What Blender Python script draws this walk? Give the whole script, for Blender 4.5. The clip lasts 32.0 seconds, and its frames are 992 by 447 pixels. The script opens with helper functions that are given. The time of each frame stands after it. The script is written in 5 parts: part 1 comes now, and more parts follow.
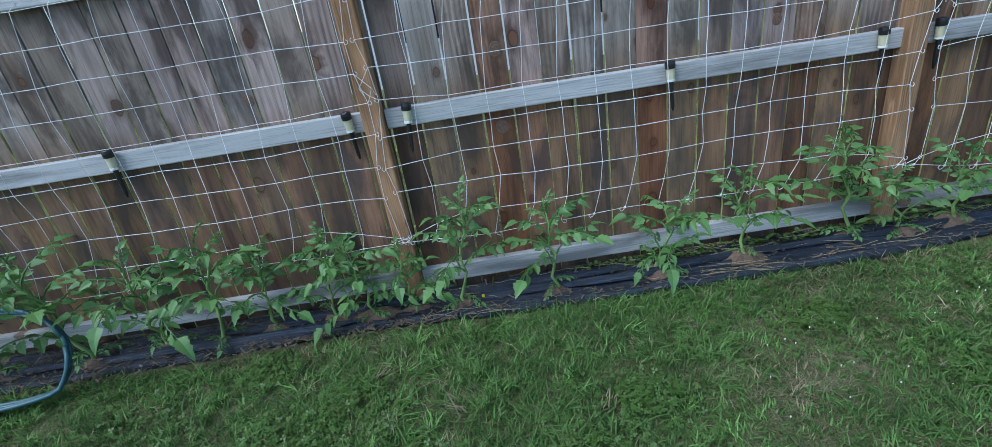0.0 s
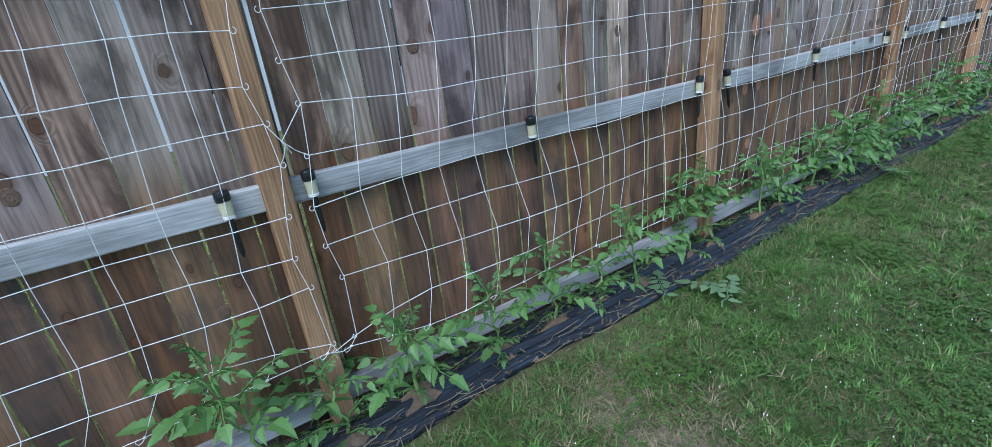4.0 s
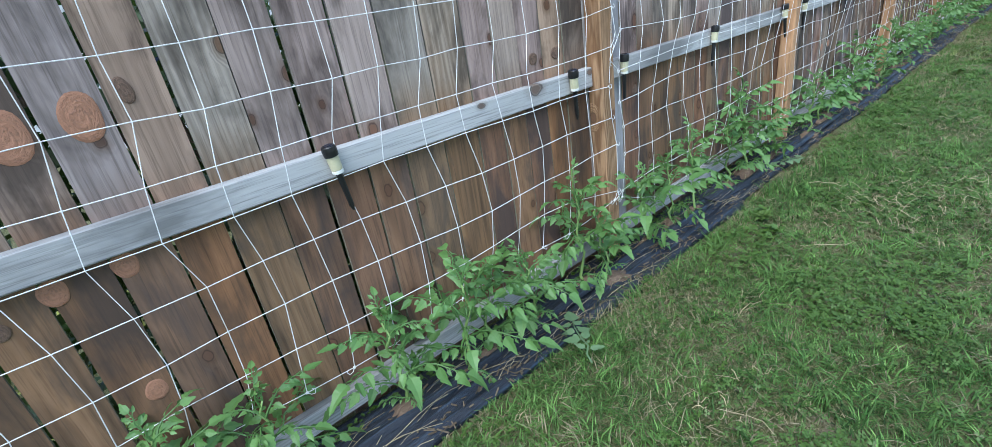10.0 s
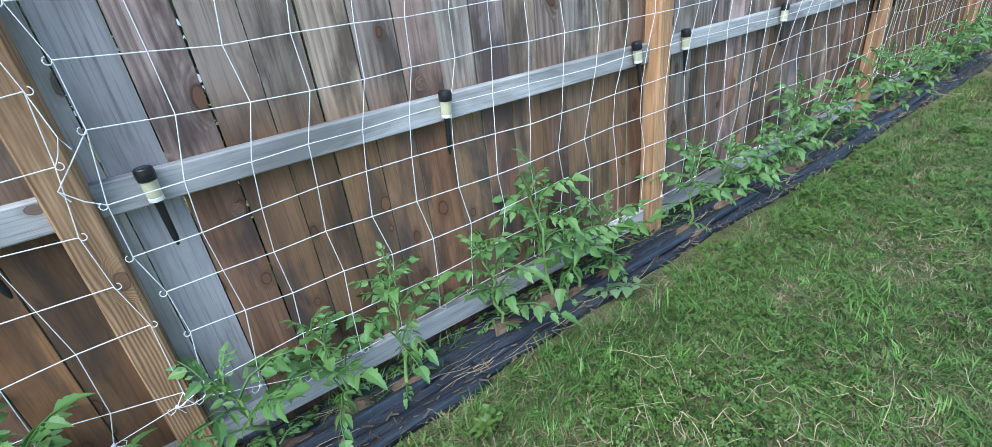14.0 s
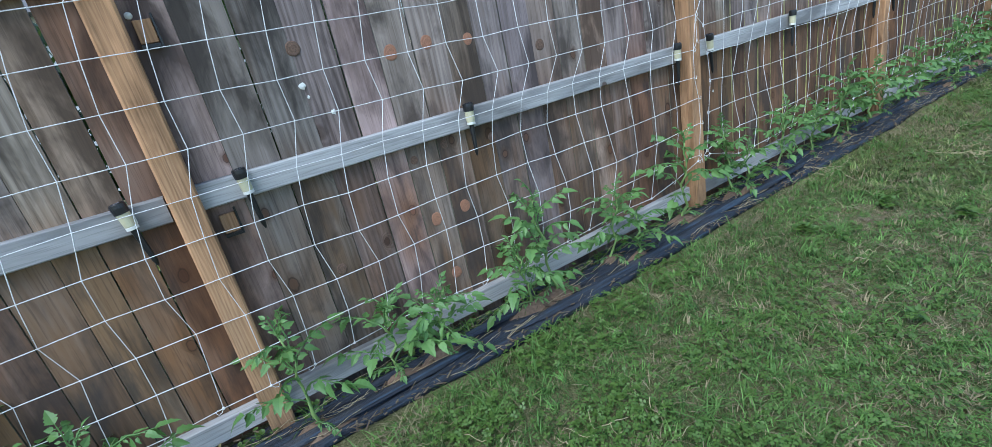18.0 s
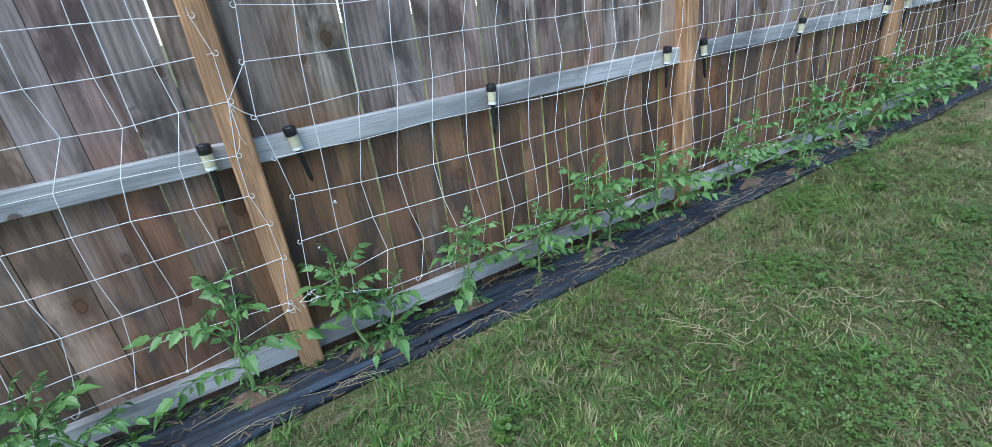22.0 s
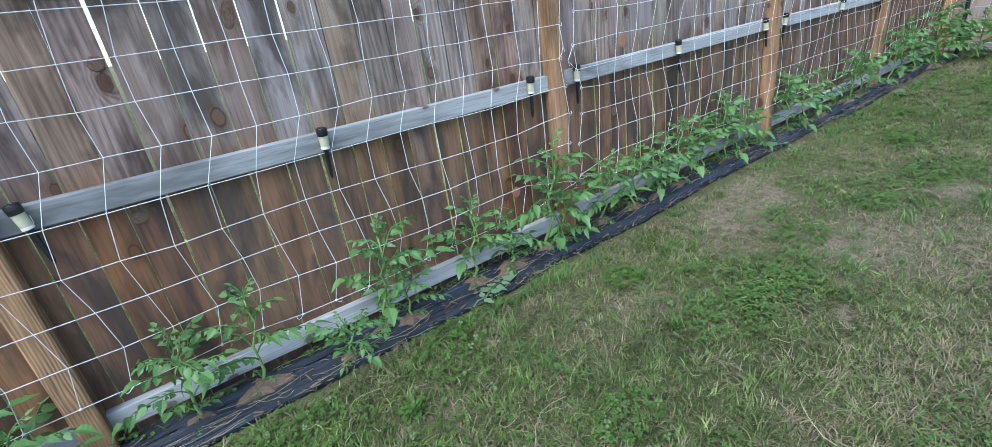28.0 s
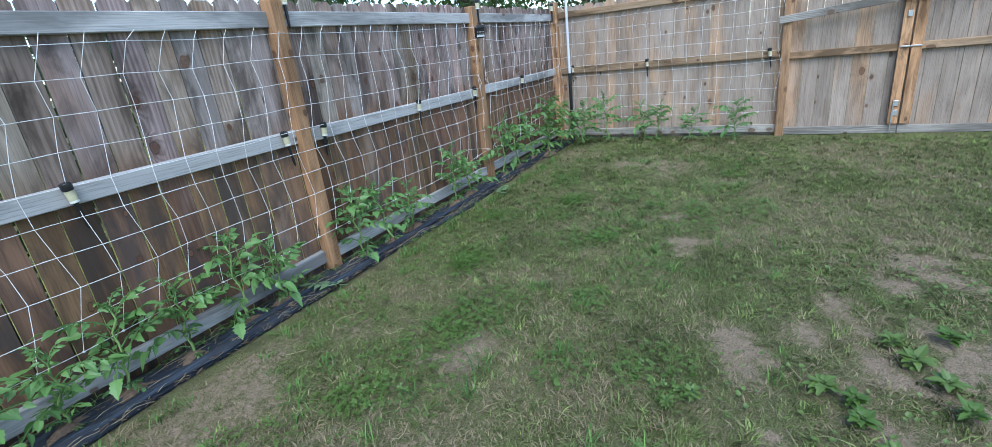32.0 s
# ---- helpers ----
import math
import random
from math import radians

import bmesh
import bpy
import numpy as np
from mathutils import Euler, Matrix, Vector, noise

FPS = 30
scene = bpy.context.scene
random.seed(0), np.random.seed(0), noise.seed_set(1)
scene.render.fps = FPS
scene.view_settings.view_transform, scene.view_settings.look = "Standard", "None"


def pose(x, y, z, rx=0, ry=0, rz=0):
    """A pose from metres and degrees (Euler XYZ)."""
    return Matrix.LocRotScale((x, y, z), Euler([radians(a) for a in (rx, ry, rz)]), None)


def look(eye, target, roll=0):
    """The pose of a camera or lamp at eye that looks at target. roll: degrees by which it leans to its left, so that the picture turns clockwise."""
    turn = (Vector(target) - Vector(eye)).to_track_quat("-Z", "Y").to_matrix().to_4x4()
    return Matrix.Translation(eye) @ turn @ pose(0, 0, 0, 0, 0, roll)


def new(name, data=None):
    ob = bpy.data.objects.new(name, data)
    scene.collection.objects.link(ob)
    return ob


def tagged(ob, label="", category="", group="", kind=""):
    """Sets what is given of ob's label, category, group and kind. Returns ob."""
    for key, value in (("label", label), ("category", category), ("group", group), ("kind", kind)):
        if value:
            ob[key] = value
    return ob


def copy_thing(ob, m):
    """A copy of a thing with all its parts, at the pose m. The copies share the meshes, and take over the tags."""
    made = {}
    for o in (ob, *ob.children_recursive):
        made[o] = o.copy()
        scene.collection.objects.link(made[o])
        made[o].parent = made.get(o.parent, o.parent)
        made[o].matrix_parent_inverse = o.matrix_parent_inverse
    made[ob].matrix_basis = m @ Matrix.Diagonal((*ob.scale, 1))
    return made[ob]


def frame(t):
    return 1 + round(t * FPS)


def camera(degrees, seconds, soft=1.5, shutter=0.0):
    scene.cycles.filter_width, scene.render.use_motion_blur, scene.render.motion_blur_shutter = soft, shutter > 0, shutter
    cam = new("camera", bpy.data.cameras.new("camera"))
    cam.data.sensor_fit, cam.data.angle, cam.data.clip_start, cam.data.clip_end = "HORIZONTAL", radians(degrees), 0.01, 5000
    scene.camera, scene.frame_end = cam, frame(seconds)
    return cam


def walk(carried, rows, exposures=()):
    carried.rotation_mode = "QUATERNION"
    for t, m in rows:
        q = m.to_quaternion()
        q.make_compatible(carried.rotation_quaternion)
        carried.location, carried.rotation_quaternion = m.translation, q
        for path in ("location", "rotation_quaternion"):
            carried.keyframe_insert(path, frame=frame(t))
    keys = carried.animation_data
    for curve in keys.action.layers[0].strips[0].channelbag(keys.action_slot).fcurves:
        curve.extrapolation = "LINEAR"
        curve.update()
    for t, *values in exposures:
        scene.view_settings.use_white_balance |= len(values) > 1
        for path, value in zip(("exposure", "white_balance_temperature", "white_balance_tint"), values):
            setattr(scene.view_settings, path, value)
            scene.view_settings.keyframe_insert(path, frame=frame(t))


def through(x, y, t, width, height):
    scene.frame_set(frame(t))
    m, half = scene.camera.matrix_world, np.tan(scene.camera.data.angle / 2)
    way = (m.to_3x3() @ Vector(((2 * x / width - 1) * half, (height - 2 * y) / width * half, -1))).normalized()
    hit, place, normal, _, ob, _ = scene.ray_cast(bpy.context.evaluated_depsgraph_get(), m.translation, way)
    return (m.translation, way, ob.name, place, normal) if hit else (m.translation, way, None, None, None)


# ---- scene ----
cam = camera(91.0, 32.0, 0.6)
PATH = [
    (0, (0.448, -2.275, 1.355), (0.453, -0.453, 0.531), -9.0),
    (0.5, (0.598, -2.176, 1.363), (0.769, -0.361, 0.541), -7.7),
    (1, (0.709, -1.982, 1.33), (1.157, -0.202, 0.534), -8.5),
    (1.5, (0.935, -1.884, 1.33), (1.527, -0.164, 0.499), -8.4),
    (2, (1.233, -1.871, 1.326), (1.894, -0.172, 0.504), -8.4),
    (2.5, (1.489, -1.741, 1.315), (2.302, -0.098, 0.516), -10.1),
    (3, (1.759, -1.673, 1.369), (2.711, -0.102, 0.579), -8.8),
    (3.5, (1.995, -1.695, 1.385), (2.999, -0.145, 0.617), -6.7),
    (5.5, (2.978, -1.737, 1.275), (3.896, -0.088, 0.615), -8.5),
    (6, (3.256, -1.594, 1.301), (4.179, 0.039, 0.606), -9.6),
    (6.5, (3.531, -1.62, 1.279), (4.459, 0.018, 0.601), -11.9),
    (7, (3.782, -1.626, 1.265), (4.741, -0.005, 0.593), -12.4),
    (7.5, (4.067, -1.494, 1.272), (5.083, 0.086, 0.583), -14.2),
    (8, (4.375, -1.454, 1.283), (5.424, 0.089, 0.563), -13.7),
    (8.5, (4.661, -1.442, 1.286), (5.731, 0.063, 0.519), -13.8),
    (9, (4.943, -1.4, 1.291), (6.051, 0.063, 0.497), -13.7),
    (9.5, (5.193, -1.428, 1.278), (6.323, 0.019, 0.485), -11.6),
    (10, (5.44, -1.503, 1.33), (6.552, -0.064, 0.498), -9.2),
    (10.5, (5.697, -1.48, 1.314), (6.819, -0.063, 0.457), -8.5),
    (11, (5.958, -1.45, 1.316), (7.099, -0.052, 0.456), -6.0),
    (11.5, (6.209, -1.524, 1.31), (7.353, -0.124, 0.455), -4.9),
    (12, (6.449, -1.518, 1.3), (7.572, -0.11, 0.43), -5.3),
    (12.5, (6.746, -1.477, 1.327), (7.836, -0.054, 0.439), -6.8),
    (13, (7.02, -1.56, 1.331), (8.06, -0.103, 0.439), -7.1),
    (13.5, (7.241, -1.533, 1.345), (8.261, -0.08, 0.423), -6.4),
    (14, (7.538, -1.524, 1.338), (8.51, -0.033, 0.425), -7.0),
    (14.5, (7.817, -1.58, 1.349), (8.766, -0.087, 0.416), -7.2),
    (16.5, (8.7, -1.813, 1.243), (9.578, -0.198, 0.456), -11.2),
    (17, (9.032, -1.783, 1.245), (9.933, -0.15, 0.525), -13.4),
    (17.5, (9.331, -1.861, 1.237), (10.23, -0.222, 0.526), -13.2),
    (18, (9.598, -1.91, 1.251), (10.49, -0.269, 0.535), -12.2),
    (18.5, (9.964, -1.891, 1.251), (10.869, -0.258, 0.534), -11.2),
    (19, (10.266, -1.936, 1.274), (11.196, -0.329, 0.532), -10.2),
    (19.5, (10.537, -1.982, 1.268), (11.464, -0.377, 0.516), -9.8),
    (20, (10.82, -1.923, 1.248), (11.746, -0.309, 0.515), -9.9),
    (20.5, (11.088, -1.937, 1.266), (12.012, -0.331, 0.511), -9.0),
    (21, (11.354, -2.003, 1.286), (12.254, -0.395, 0.51), -8.5),
    (21.5, (11.676, -1.948, 1.298), (12.573, -0.348, 0.5), -7.8),
    (22, (11.955, -1.961, 1.323), (12.841, -0.366, 0.502), -7.1),
    (22.5, (12.173, -1.956, 1.336), (12.968, -0.32, 0.503), -5.9),
    (23, (12.434, -1.899, 1.306), (13.163, -0.212, 0.516), -8.4),
    (23.5, (12.7, -1.892, 1.329), (13.407, -0.204, 0.522), -8.6),
    (24, (12.974, -1.944, 1.332), (13.655, -0.25, 0.515), -11.1),
    (24.5, (13.248, -1.888, 1.33), (13.934, -0.204, 0.495), -11.2),
    (25, (13.504, -1.881, 1.343), (14.252, -0.224, 0.51), -10.4),
    (25.5, (13.734, -1.899, 1.363), (14.539, -0.275, 0.518), -9.0),
    (27.5, (14.655, -2.15, 1.323), (15.614, -0.591, 0.517), -8.4),
    (28, (14.925, -2.156, 1.359), (15.929, -0.623, 0.558), -8.4),
    (28.5, (15.192, -2.241, 1.36), (16.218, -0.719, 0.566), -6.0),
    (29, (15.449, -2.319, 1.344), (16.5, -0.807, 0.563), -6.7),
    (29.5, (15.755, -2.29, 1.35), (16.858, -0.808, 0.583), -7.1),
    (30, (16.013, -2.369, 1.348), (17.163, -0.914, 0.599), -6.2),
    (30.5, (16.248, -2.419, 1.352), (17.47, -1.023, 0.606), -5.0),
    (31, (16.56, -2.445, 1.358), (17.922, -1.165, 0.647), -6.3),
    (31.5, (16.84, -2.552, 1.347), (18.335, -1.407, 0.672), -6.0),
    (32, (17.06, -2.674, 1.344), (18.69, -1.73, 0.67), -6.6),
]
STOPS = ((0, 0.8), (1, 0.8), (2, 1.2), (3, 0.78), (3.5, 0.85), (5.5, 1.1), (6, 1.15), (7, 0.92), (8, 1.2), (9, 1.35), (10, 1.36), (11, 1.2), (12, 1.42), (13, 1.5), (14.5, 1.5), (16.5, 0.75), (17, 0.73), (18, 1.15), (19, 1.28), (21, 1.2), (23.5, 1.3), (25, 1.28), (28, 1.36), (30, 1.22), (31, 1.2), (32, 1.2))
walk(cam, [(t, look(eye, target, roll)) for t, eye, target, roll in PATH], [(t, stops, 5600 if t < 4 else 5950 if 8.5 < t < 15 else 5800, 6) for t, stops in STOPS])

# ---- world, sun ----
world = bpy.data.worlds.new("sky")
world.use_nodes = True
scene.world = world
wn = world.node_tree
sky = wn.nodes.new("ShaderNodeTexSky")
sky.sky_type = "NISHITA"
sky.sun_disc = False
sky.sun_elevation, sky.sun_rotation = radians(56), radians(239)
sky.dust_density = 0.6
wn.links.new(sky.outputs[0], wn.nodes["Background"].inputs[0])
wn.nodes["Background"].inputs[1].default_value = 0.13
sun_data = bpy.data.lights.new("sun", "SUN")
sun_data.energy, sun_data.angle, sun_data.color = 1.9, radians(45), (0.96, 0.97, 1.0)
sun = new("sun", sun_data)
sun.matrix_world = look((0, 0, 30), (10, 6, 12))

# ---- materials ----


class Nodes:
    """A small writer for node materials."""

    def __init__(self, name):
        self.mat = bpy.data.materials.new(name)
        self.mat.use_nodes = True
        self.tree = self.mat.node_tree
        self.bsdf = self.tree.nodes["Principled BSDF"]

    def add(self, kind, **values):
        n = self.tree.nodes.new("ShaderNode" + kind)
        for key, value in values.items():
            if key in n.inputs:
                n.inputs[key].default_value = value
            else:
                setattr(n, key, value)
        return n

    def link(self, a, b):
        self.tree.links.new(a, b)

    def put(self, key, value):
        if hasattr(value, "is_output"):
            self.link(value, self.bsdf.inputs[key])
        else:
            self.bsdf.inputs[key].default_value = value

    def position(self, scale, space="world"):
        src = self.add("NewGeometry").outputs["Position"] if space == "world" else self.add("TexCoord").outputs["Object"]
        m = self.add("Mapping")
        m.inputs["Scale"].default_value = scale
        self.link(src, m.inputs["Vector"])
        return m.outputs[0]

    def noise(self, vector, scale, detail=4.0, rough=0.55, warp=0.0):
        n = self.add("TexNoise", Scale=scale, Detail=detail, Roughness=rough, Distortion=warp)
        if vector is not None:
            self.link(vector, n.inputs["Vector"])
        return n.outputs["Fac"]

    def ramp(self, fac, stops):
        r = self.add("ValToRGB")
        while len(r.color_ramp.elements) < len(stops):
            r.color_ramp.elements.new(0.5)
        for e, (p, c) in zip(r.color_ramp.elements, stops):
            e.position = p
            e.color = (*c, 1) if len(c) == 3 else (c[0], c[0], c[0], 1)
        self.link(fac, r.inputs[0])
        return r.outputs[0]

    def mix(self, fac, a, b, how="MIX"):
        m = self.add("Mix", data_type="RGBA", blend_type=how)
        for slot, v in ((0, fac), (6, a), (7, b)):
            if hasattr(v, "is_output"):
                self.link(v, m.inputs[slot])
            else:
                m.inputs[slot].default_value = (*v, 1) if isinstance(v, tuple) else v
        return m.outputs[2]

    def math(self, op, a, b=0.0, clamp=False):
        m = self.add("Math", operation=op, use_clamp=clamp)
        for slot, v in ((0, a), (1, b)):
            if hasattr(v, "is_output"):
                self.link(v, m.inputs[slot])
            else:
                m.inputs[slot].default_value = v
        return m.outputs[0]

    def bump(self, height, strength=0.4, distance=0.003):
        b = self.add("Bump", Strength=strength, Distance=distance)
        self.link(height, b.inputs["Height"])
        self.put("Normal", b.outputs[0])


def wood(name, pale, deep, brown, along="z", knots=0.5, grey=0.5, space="world", relief=0.4, low=0.0, figure=0.5, rings=16.0, clouds=0.3, spread=0.5, stains=0.85):
    """Weathered timber: grain along one axis, knots with rings, and boards that differ from one another."""
    m = Nodes(name)
    stretch = {"x": (1.1, 30, 30), "y": (30, 1.1, 30), "z": (30, 30, 1.1)}[along]
    fine = {"x": (4, 160, 160), "y": (160, 4, 160), "z": (160, 160, 4)}[along]
    rnd = m.add("ObjectInfo").outputs["Random"]
    pos = m.add("NewGeometry").outputs["Position"] if space == "world" else m.add("TexCoord").outputs["Object"]
    shift = m.add("CombineXYZ")
    for s in (0, 1, 2):
        m.link(m.math("MULTIPLY", rnd, (7.3, 11.9, 5.7)[s]), shift.inputs[s])
    moved = m.add("VectorMath", operation="ADD")
    m.link(pos, moved.inputs[0])
    m.link(shift.outputs[0], moved.inputs[1])

    def mapped(scale):
        q = m.add("Mapping")
        q.inputs["Scale"].default_value = scale
        m.link(moved.outputs[0], q.inputs["Vector"])
        return q.outputs[0]

    # knots: one cell in a few carries one
    split = m.add("SeparateXYZ")
    m.link(moved.outputs[0], split.inputs[0])
    face = m.add("CombineXYZ")
    run, rise = {"x": (0, 2), "y": (1, 2), "z": (2, 0)}[along]
    across = m.math("ADD", split.outputs[0], split.outputs[1]) if along == "z" else split.outputs[rise]
    m.link(m.math("MULTIPLY", across, 7.0), face.inputs[0])
    m.link(m.math("MULTIPLY", split.outputs[run], 4.6), face.inputs[1])
    vor = m.add("TexVoronoi", Scale=1.0, Randomness=0.85, voronoi_dimensions="2D")
    m.link(face.outputs[0], vor.inputs["Vector"])
    wob = m.noise(mapped((9, 9, 9)), 3.0, 2.0)
    pick = m.add("SeparateColor")
    m.link(vor.outputs["Color"], pick.inputs[0])
    dist = m.math("MULTIPLY", m.math("ADD", vor.outputs["Distance"], m.math("MULTIPLY", m.math("SUBTRACT", wob, 0.5), 0.12)), m.math("ADD", 0.75, m.math("MULTIPLY", pick.outputs[1], 1.1)))
    has = m.math("LESS_THAN", pick.outputs[0], knots)
    near = m.math("MULTIPLY", m.math("SUBTRACT", 1.0, m.math("MULTIPLY", dist, 2.8), True), has)
    # growth rings bend round the knots
    grain = m.noise(mapped(stretch), 1.0, 5.0, 0.6, 0.4)
    lines = m.add("TexWave", wave_type="BANDS", bands_direction={"x": "Z", "y": "Z", "z": "X"}[along], Scale=rings, Distortion=9.0, Detail=2.0)
    lines.inputs["Detail Scale"].default_value = 0.7
    bent = m.add("VectorMath", operation="ADD")
    m.link(mapped({"x": (0.15, 1, 1), "y": (1, 0.15, 1), "z": (1, 1, 0.15)}[along]), bent.inputs[0])
    push = m.add("CombineXYZ")
    m.link(m.math("MULTIPLY", near, 0.08), push.inputs[{"x": 2, "y": 2, "z": 0}[along]])
    m.link(push.outputs[0], bent.inputs[1])
    m.link(bent.outputs[0], lines.inputs["Vector"])
    fibre = m.noise(mapped(fine), 1.0, 3.0, 0.7)
    blotch = m.noise(mapped({"x": (1.2, 4, 4), "y": (4, 1.2, 4), "z": (5, 5, 1.4)}[along]), 1.0, 3.0)
    # the figure of the growth rings shows on some boards and in some places only
    shown = m.ramp(m.math("ADD", m.math("MULTIPLY", m.math("FRACT", m.math("MULTIPLY", rnd, 7.7)), 0.6), m.math("MULTIPLY", blotch, 0.8)), [(0.6, (0.12,)), (0.95, (1,))])
    cloud = m.noise(mapped({"x": (0.8, 7, 7), "y": (7, 0.8, 7), "z": (6.5, 6.5, 2.6)}[along]), 1.0, 3.0, 0.5, 0.35)
    soft = m.math("ADD", m.math("MULTIPLY", grain, 1.0 - clouds), m.math("MULTIPLY", cloud, clouds))
    tone = m.math("ADD", soft, m.math("MULTIPLY", m.math("MULTIPLY", m.math("SUBTRACT", lines.outputs["Fac"], 0.5), shown), figure))
    tone = m.ramp(tone, [(0.29, (0,)), (0.71, (1,))])
    base = m.mix(tone, deep, pale)
    warm = m.math("ADD", m.math("SUBTRACT", m.math("MULTIPLY", rnd, spread), 0.5 * (spread - 0.5)), m.math("MULTIPLY", m.math("SUBTRACT", blotch, grey), 1.6))
    patch = m.ramp(m.noise(mapped({"x": (1.0, 9, 9), "y": (9, 1.0, 9), "z": (9, 9, 1.6)}[along]), 1.0, 4.0, 0.55, 0.8), [(0.34, (0,)), (0.62, (1,))])
    rich = m.mix(patch, tuple(c * 0.45 for c in brown), tuple(c * 1.55 for c in brown))
    rich = m.mix(m.math("MULTIPLY", tone, 0.35), rich, tuple(c * 1.5 for c in brown))
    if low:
        # boards turn browner and darker below the middle rail, less so in some bays
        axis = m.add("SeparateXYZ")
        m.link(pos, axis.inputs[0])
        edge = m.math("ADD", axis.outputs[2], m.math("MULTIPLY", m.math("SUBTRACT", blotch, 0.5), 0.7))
        below_rail = m.ramp(m.math("SUBTRACT", 1.7, edge), [(0.55, (0,)), (0.9, (1,))])
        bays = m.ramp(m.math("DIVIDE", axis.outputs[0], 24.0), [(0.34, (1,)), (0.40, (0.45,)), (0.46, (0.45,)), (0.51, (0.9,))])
        warm = m.math("ADD", warm, m.math("MULTIPLY", m.math("MULTIPLY", below_rail, bays), low))
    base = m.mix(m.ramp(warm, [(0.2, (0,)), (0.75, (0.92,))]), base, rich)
    base = m.mix(m.ramp(fibre, [(0.3, (0.45,)), (0.5, (0,))]), base, (0.03, 0.024, 0.02))
    stain = m.noise(mapped({"x": (0.7, 3, 3), "y": (3, 0.7, 3), "z": (5, 5, 1.7)}[along]), 1.3, 5.0, 0.6, 0.4)
    base = m.mix(m.ramp(stain, [(0.47, (0,)), (0.62, (stains,))]), base, tuple(c * 0.42 for c in deep))
    halo = m.ramp(near, [(0.2, (0,)), (0.7, (0.6,))])
    base = m.mix(halo, base, tuple(c * 0.55 for c in brown))
    core = m.math("MULTIPLY", m.ramp(dist, [(0.09, (1,)), (0.125, (0,))]), has)
    rim = m.math("MULTIPLY", m.ramp(dist, [(0.10, (0,)), (0.12, (0.8,)), (0.15, (0,))]), has)
    base = m.mix(m.math("MULTIPLY", core, 0.75), base, m.mix(pick.outputs[2], (0.07, 0.04, 0.027), (0.17, 0.09, 0.055)))
    base = m.mix(rim, base, (0.05, 0.03, 0.022))
    bright = m.add("HueSaturation")
    m.link(m.math("ADD", 0.86, m.math("MULTIPLY", m.math("FRACT", m.math("MULTIPLY", rnd, 17.0)), 0.24)), bright.inputs["Value"])
    m.link(base, bright.inputs["Color"])
    # each board carries its own tint
    m.put("Base Color", m.mix(1.0, bright.outputs[0], m.add("ObjectInfo").outputs["Color"], "MULTIPLY"))
    m.put("Roughness", m.ramp(blotch, [(0.3, (0.7,)), (0.7, (0.9,))]))
    m.put("Specular IOR Level", 0.18)
    m.bump(m.math("ADD", m.math("MULTIPLY", fibre, 0.5), m.math("ADD", grain, m.math("MULTIPLY", near, 0.4))), relief, 0.003)
    return m.mat


def plain(name, colour, rough=0.5, metal=0.0, vary=0.15, scale=20.0, bump=0.0, through=0.0):
    """A surface of one colour with fine unevenness and a little dirt."""
    m = Nodes(name)
    v = m.position((1, 1, 1), "object")
    n = m.noise(v, scale, 4.0)
    big = m.noise(m.position((1, 1, 1)), 1.7, 2.0)
    low = tuple(c * (1 - vary) for c in colour)
    high = tuple(min(1, c * (1 + vary)) for c in colour)
    c = m.mix(n, low, high)
    c = m.mix(m.ramp(big, [(0.3, (0,)), (0.8, (0.5,))]), c, tuple(x * (1 - vary) for x in colour))
    m.put("Base Color", c)
    m.put("Roughness", rough)
    m.put("Metallic", metal)
    if through:
        m.put("Transmission Weight", through)
    if bump:
        m.bump(n, bump, 0.002)
    return m.mat


def leafy(name, dark, light, rough=0.5, veins=60.0):
    """Leaf green that differs from leaf to leaf, with some light through it."""
    m = Nodes(name)
    r = m.add("NewGeometry").outputs["Random Per Island"]
    o = m.add("ObjectInfo").outputs["Random"]
    v = m.math("ADD", m.math("MULTIPLY", r, 0.6), m.math("MULTIPLY", o, 0.4))
    n = m.noise(m.position((1, 1, 1), "object"), veins, 3.0)
    c = m.mix(v, dark, light)
    c = m.mix(m.math("MULTIPLY", n, 0.35), c, tuple(x * 0.6 for x in dark))
    m.put("Base Color", c)
    m.put("Roughness", rough)
    m.bump(n, 0.3, 0.002)
    t = m.add("BsdfTranslucent")
    m.link(m.mix(0.35, c, (0.16, 0.26, 0.03)), t.inputs[0])
    s = m.add("MixShader")
    s.inputs[0].default_value = 0.28
    m.link(m.bsdf.outputs[0], s.inputs[1])
    m.link(t.outputs[0], s.inputs[2])
    m.link(s.outputs[0], m.tree.nodes["Material Output"].inputs[0])
    return m.mat


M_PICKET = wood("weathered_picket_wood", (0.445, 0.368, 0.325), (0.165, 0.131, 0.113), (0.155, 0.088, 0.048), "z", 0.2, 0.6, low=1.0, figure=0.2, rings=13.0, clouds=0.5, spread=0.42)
M_SILVER = wood("silver_grey_picket_wood", (0.45, 0.43, 0.41), (0.29, 0.272, 0.255), (0.36, 0.31, 0.26), "z", 0.1, 0.8, clouds=0.7, figure=0.12, stains=0.4)
M_RAIL = wood("silvered_rail_wood", (0.53, 0.525, 0.51), (0.36, 0.352, 0.34), (0.40, 0.36, 0.30), "x", 0.16, 0.95, figure=0.24, rings=26.0, clouds=0.6)
M_POST = wood("treated_post_wood", (0.47, 0.295, 0.165), (0.215, 0.118, 0.06), (0.40, 0.225, 0.115), "z", 0.2, 0.4, figure=1.0, rings=30.0, clouds=0.25, stains=0.35)
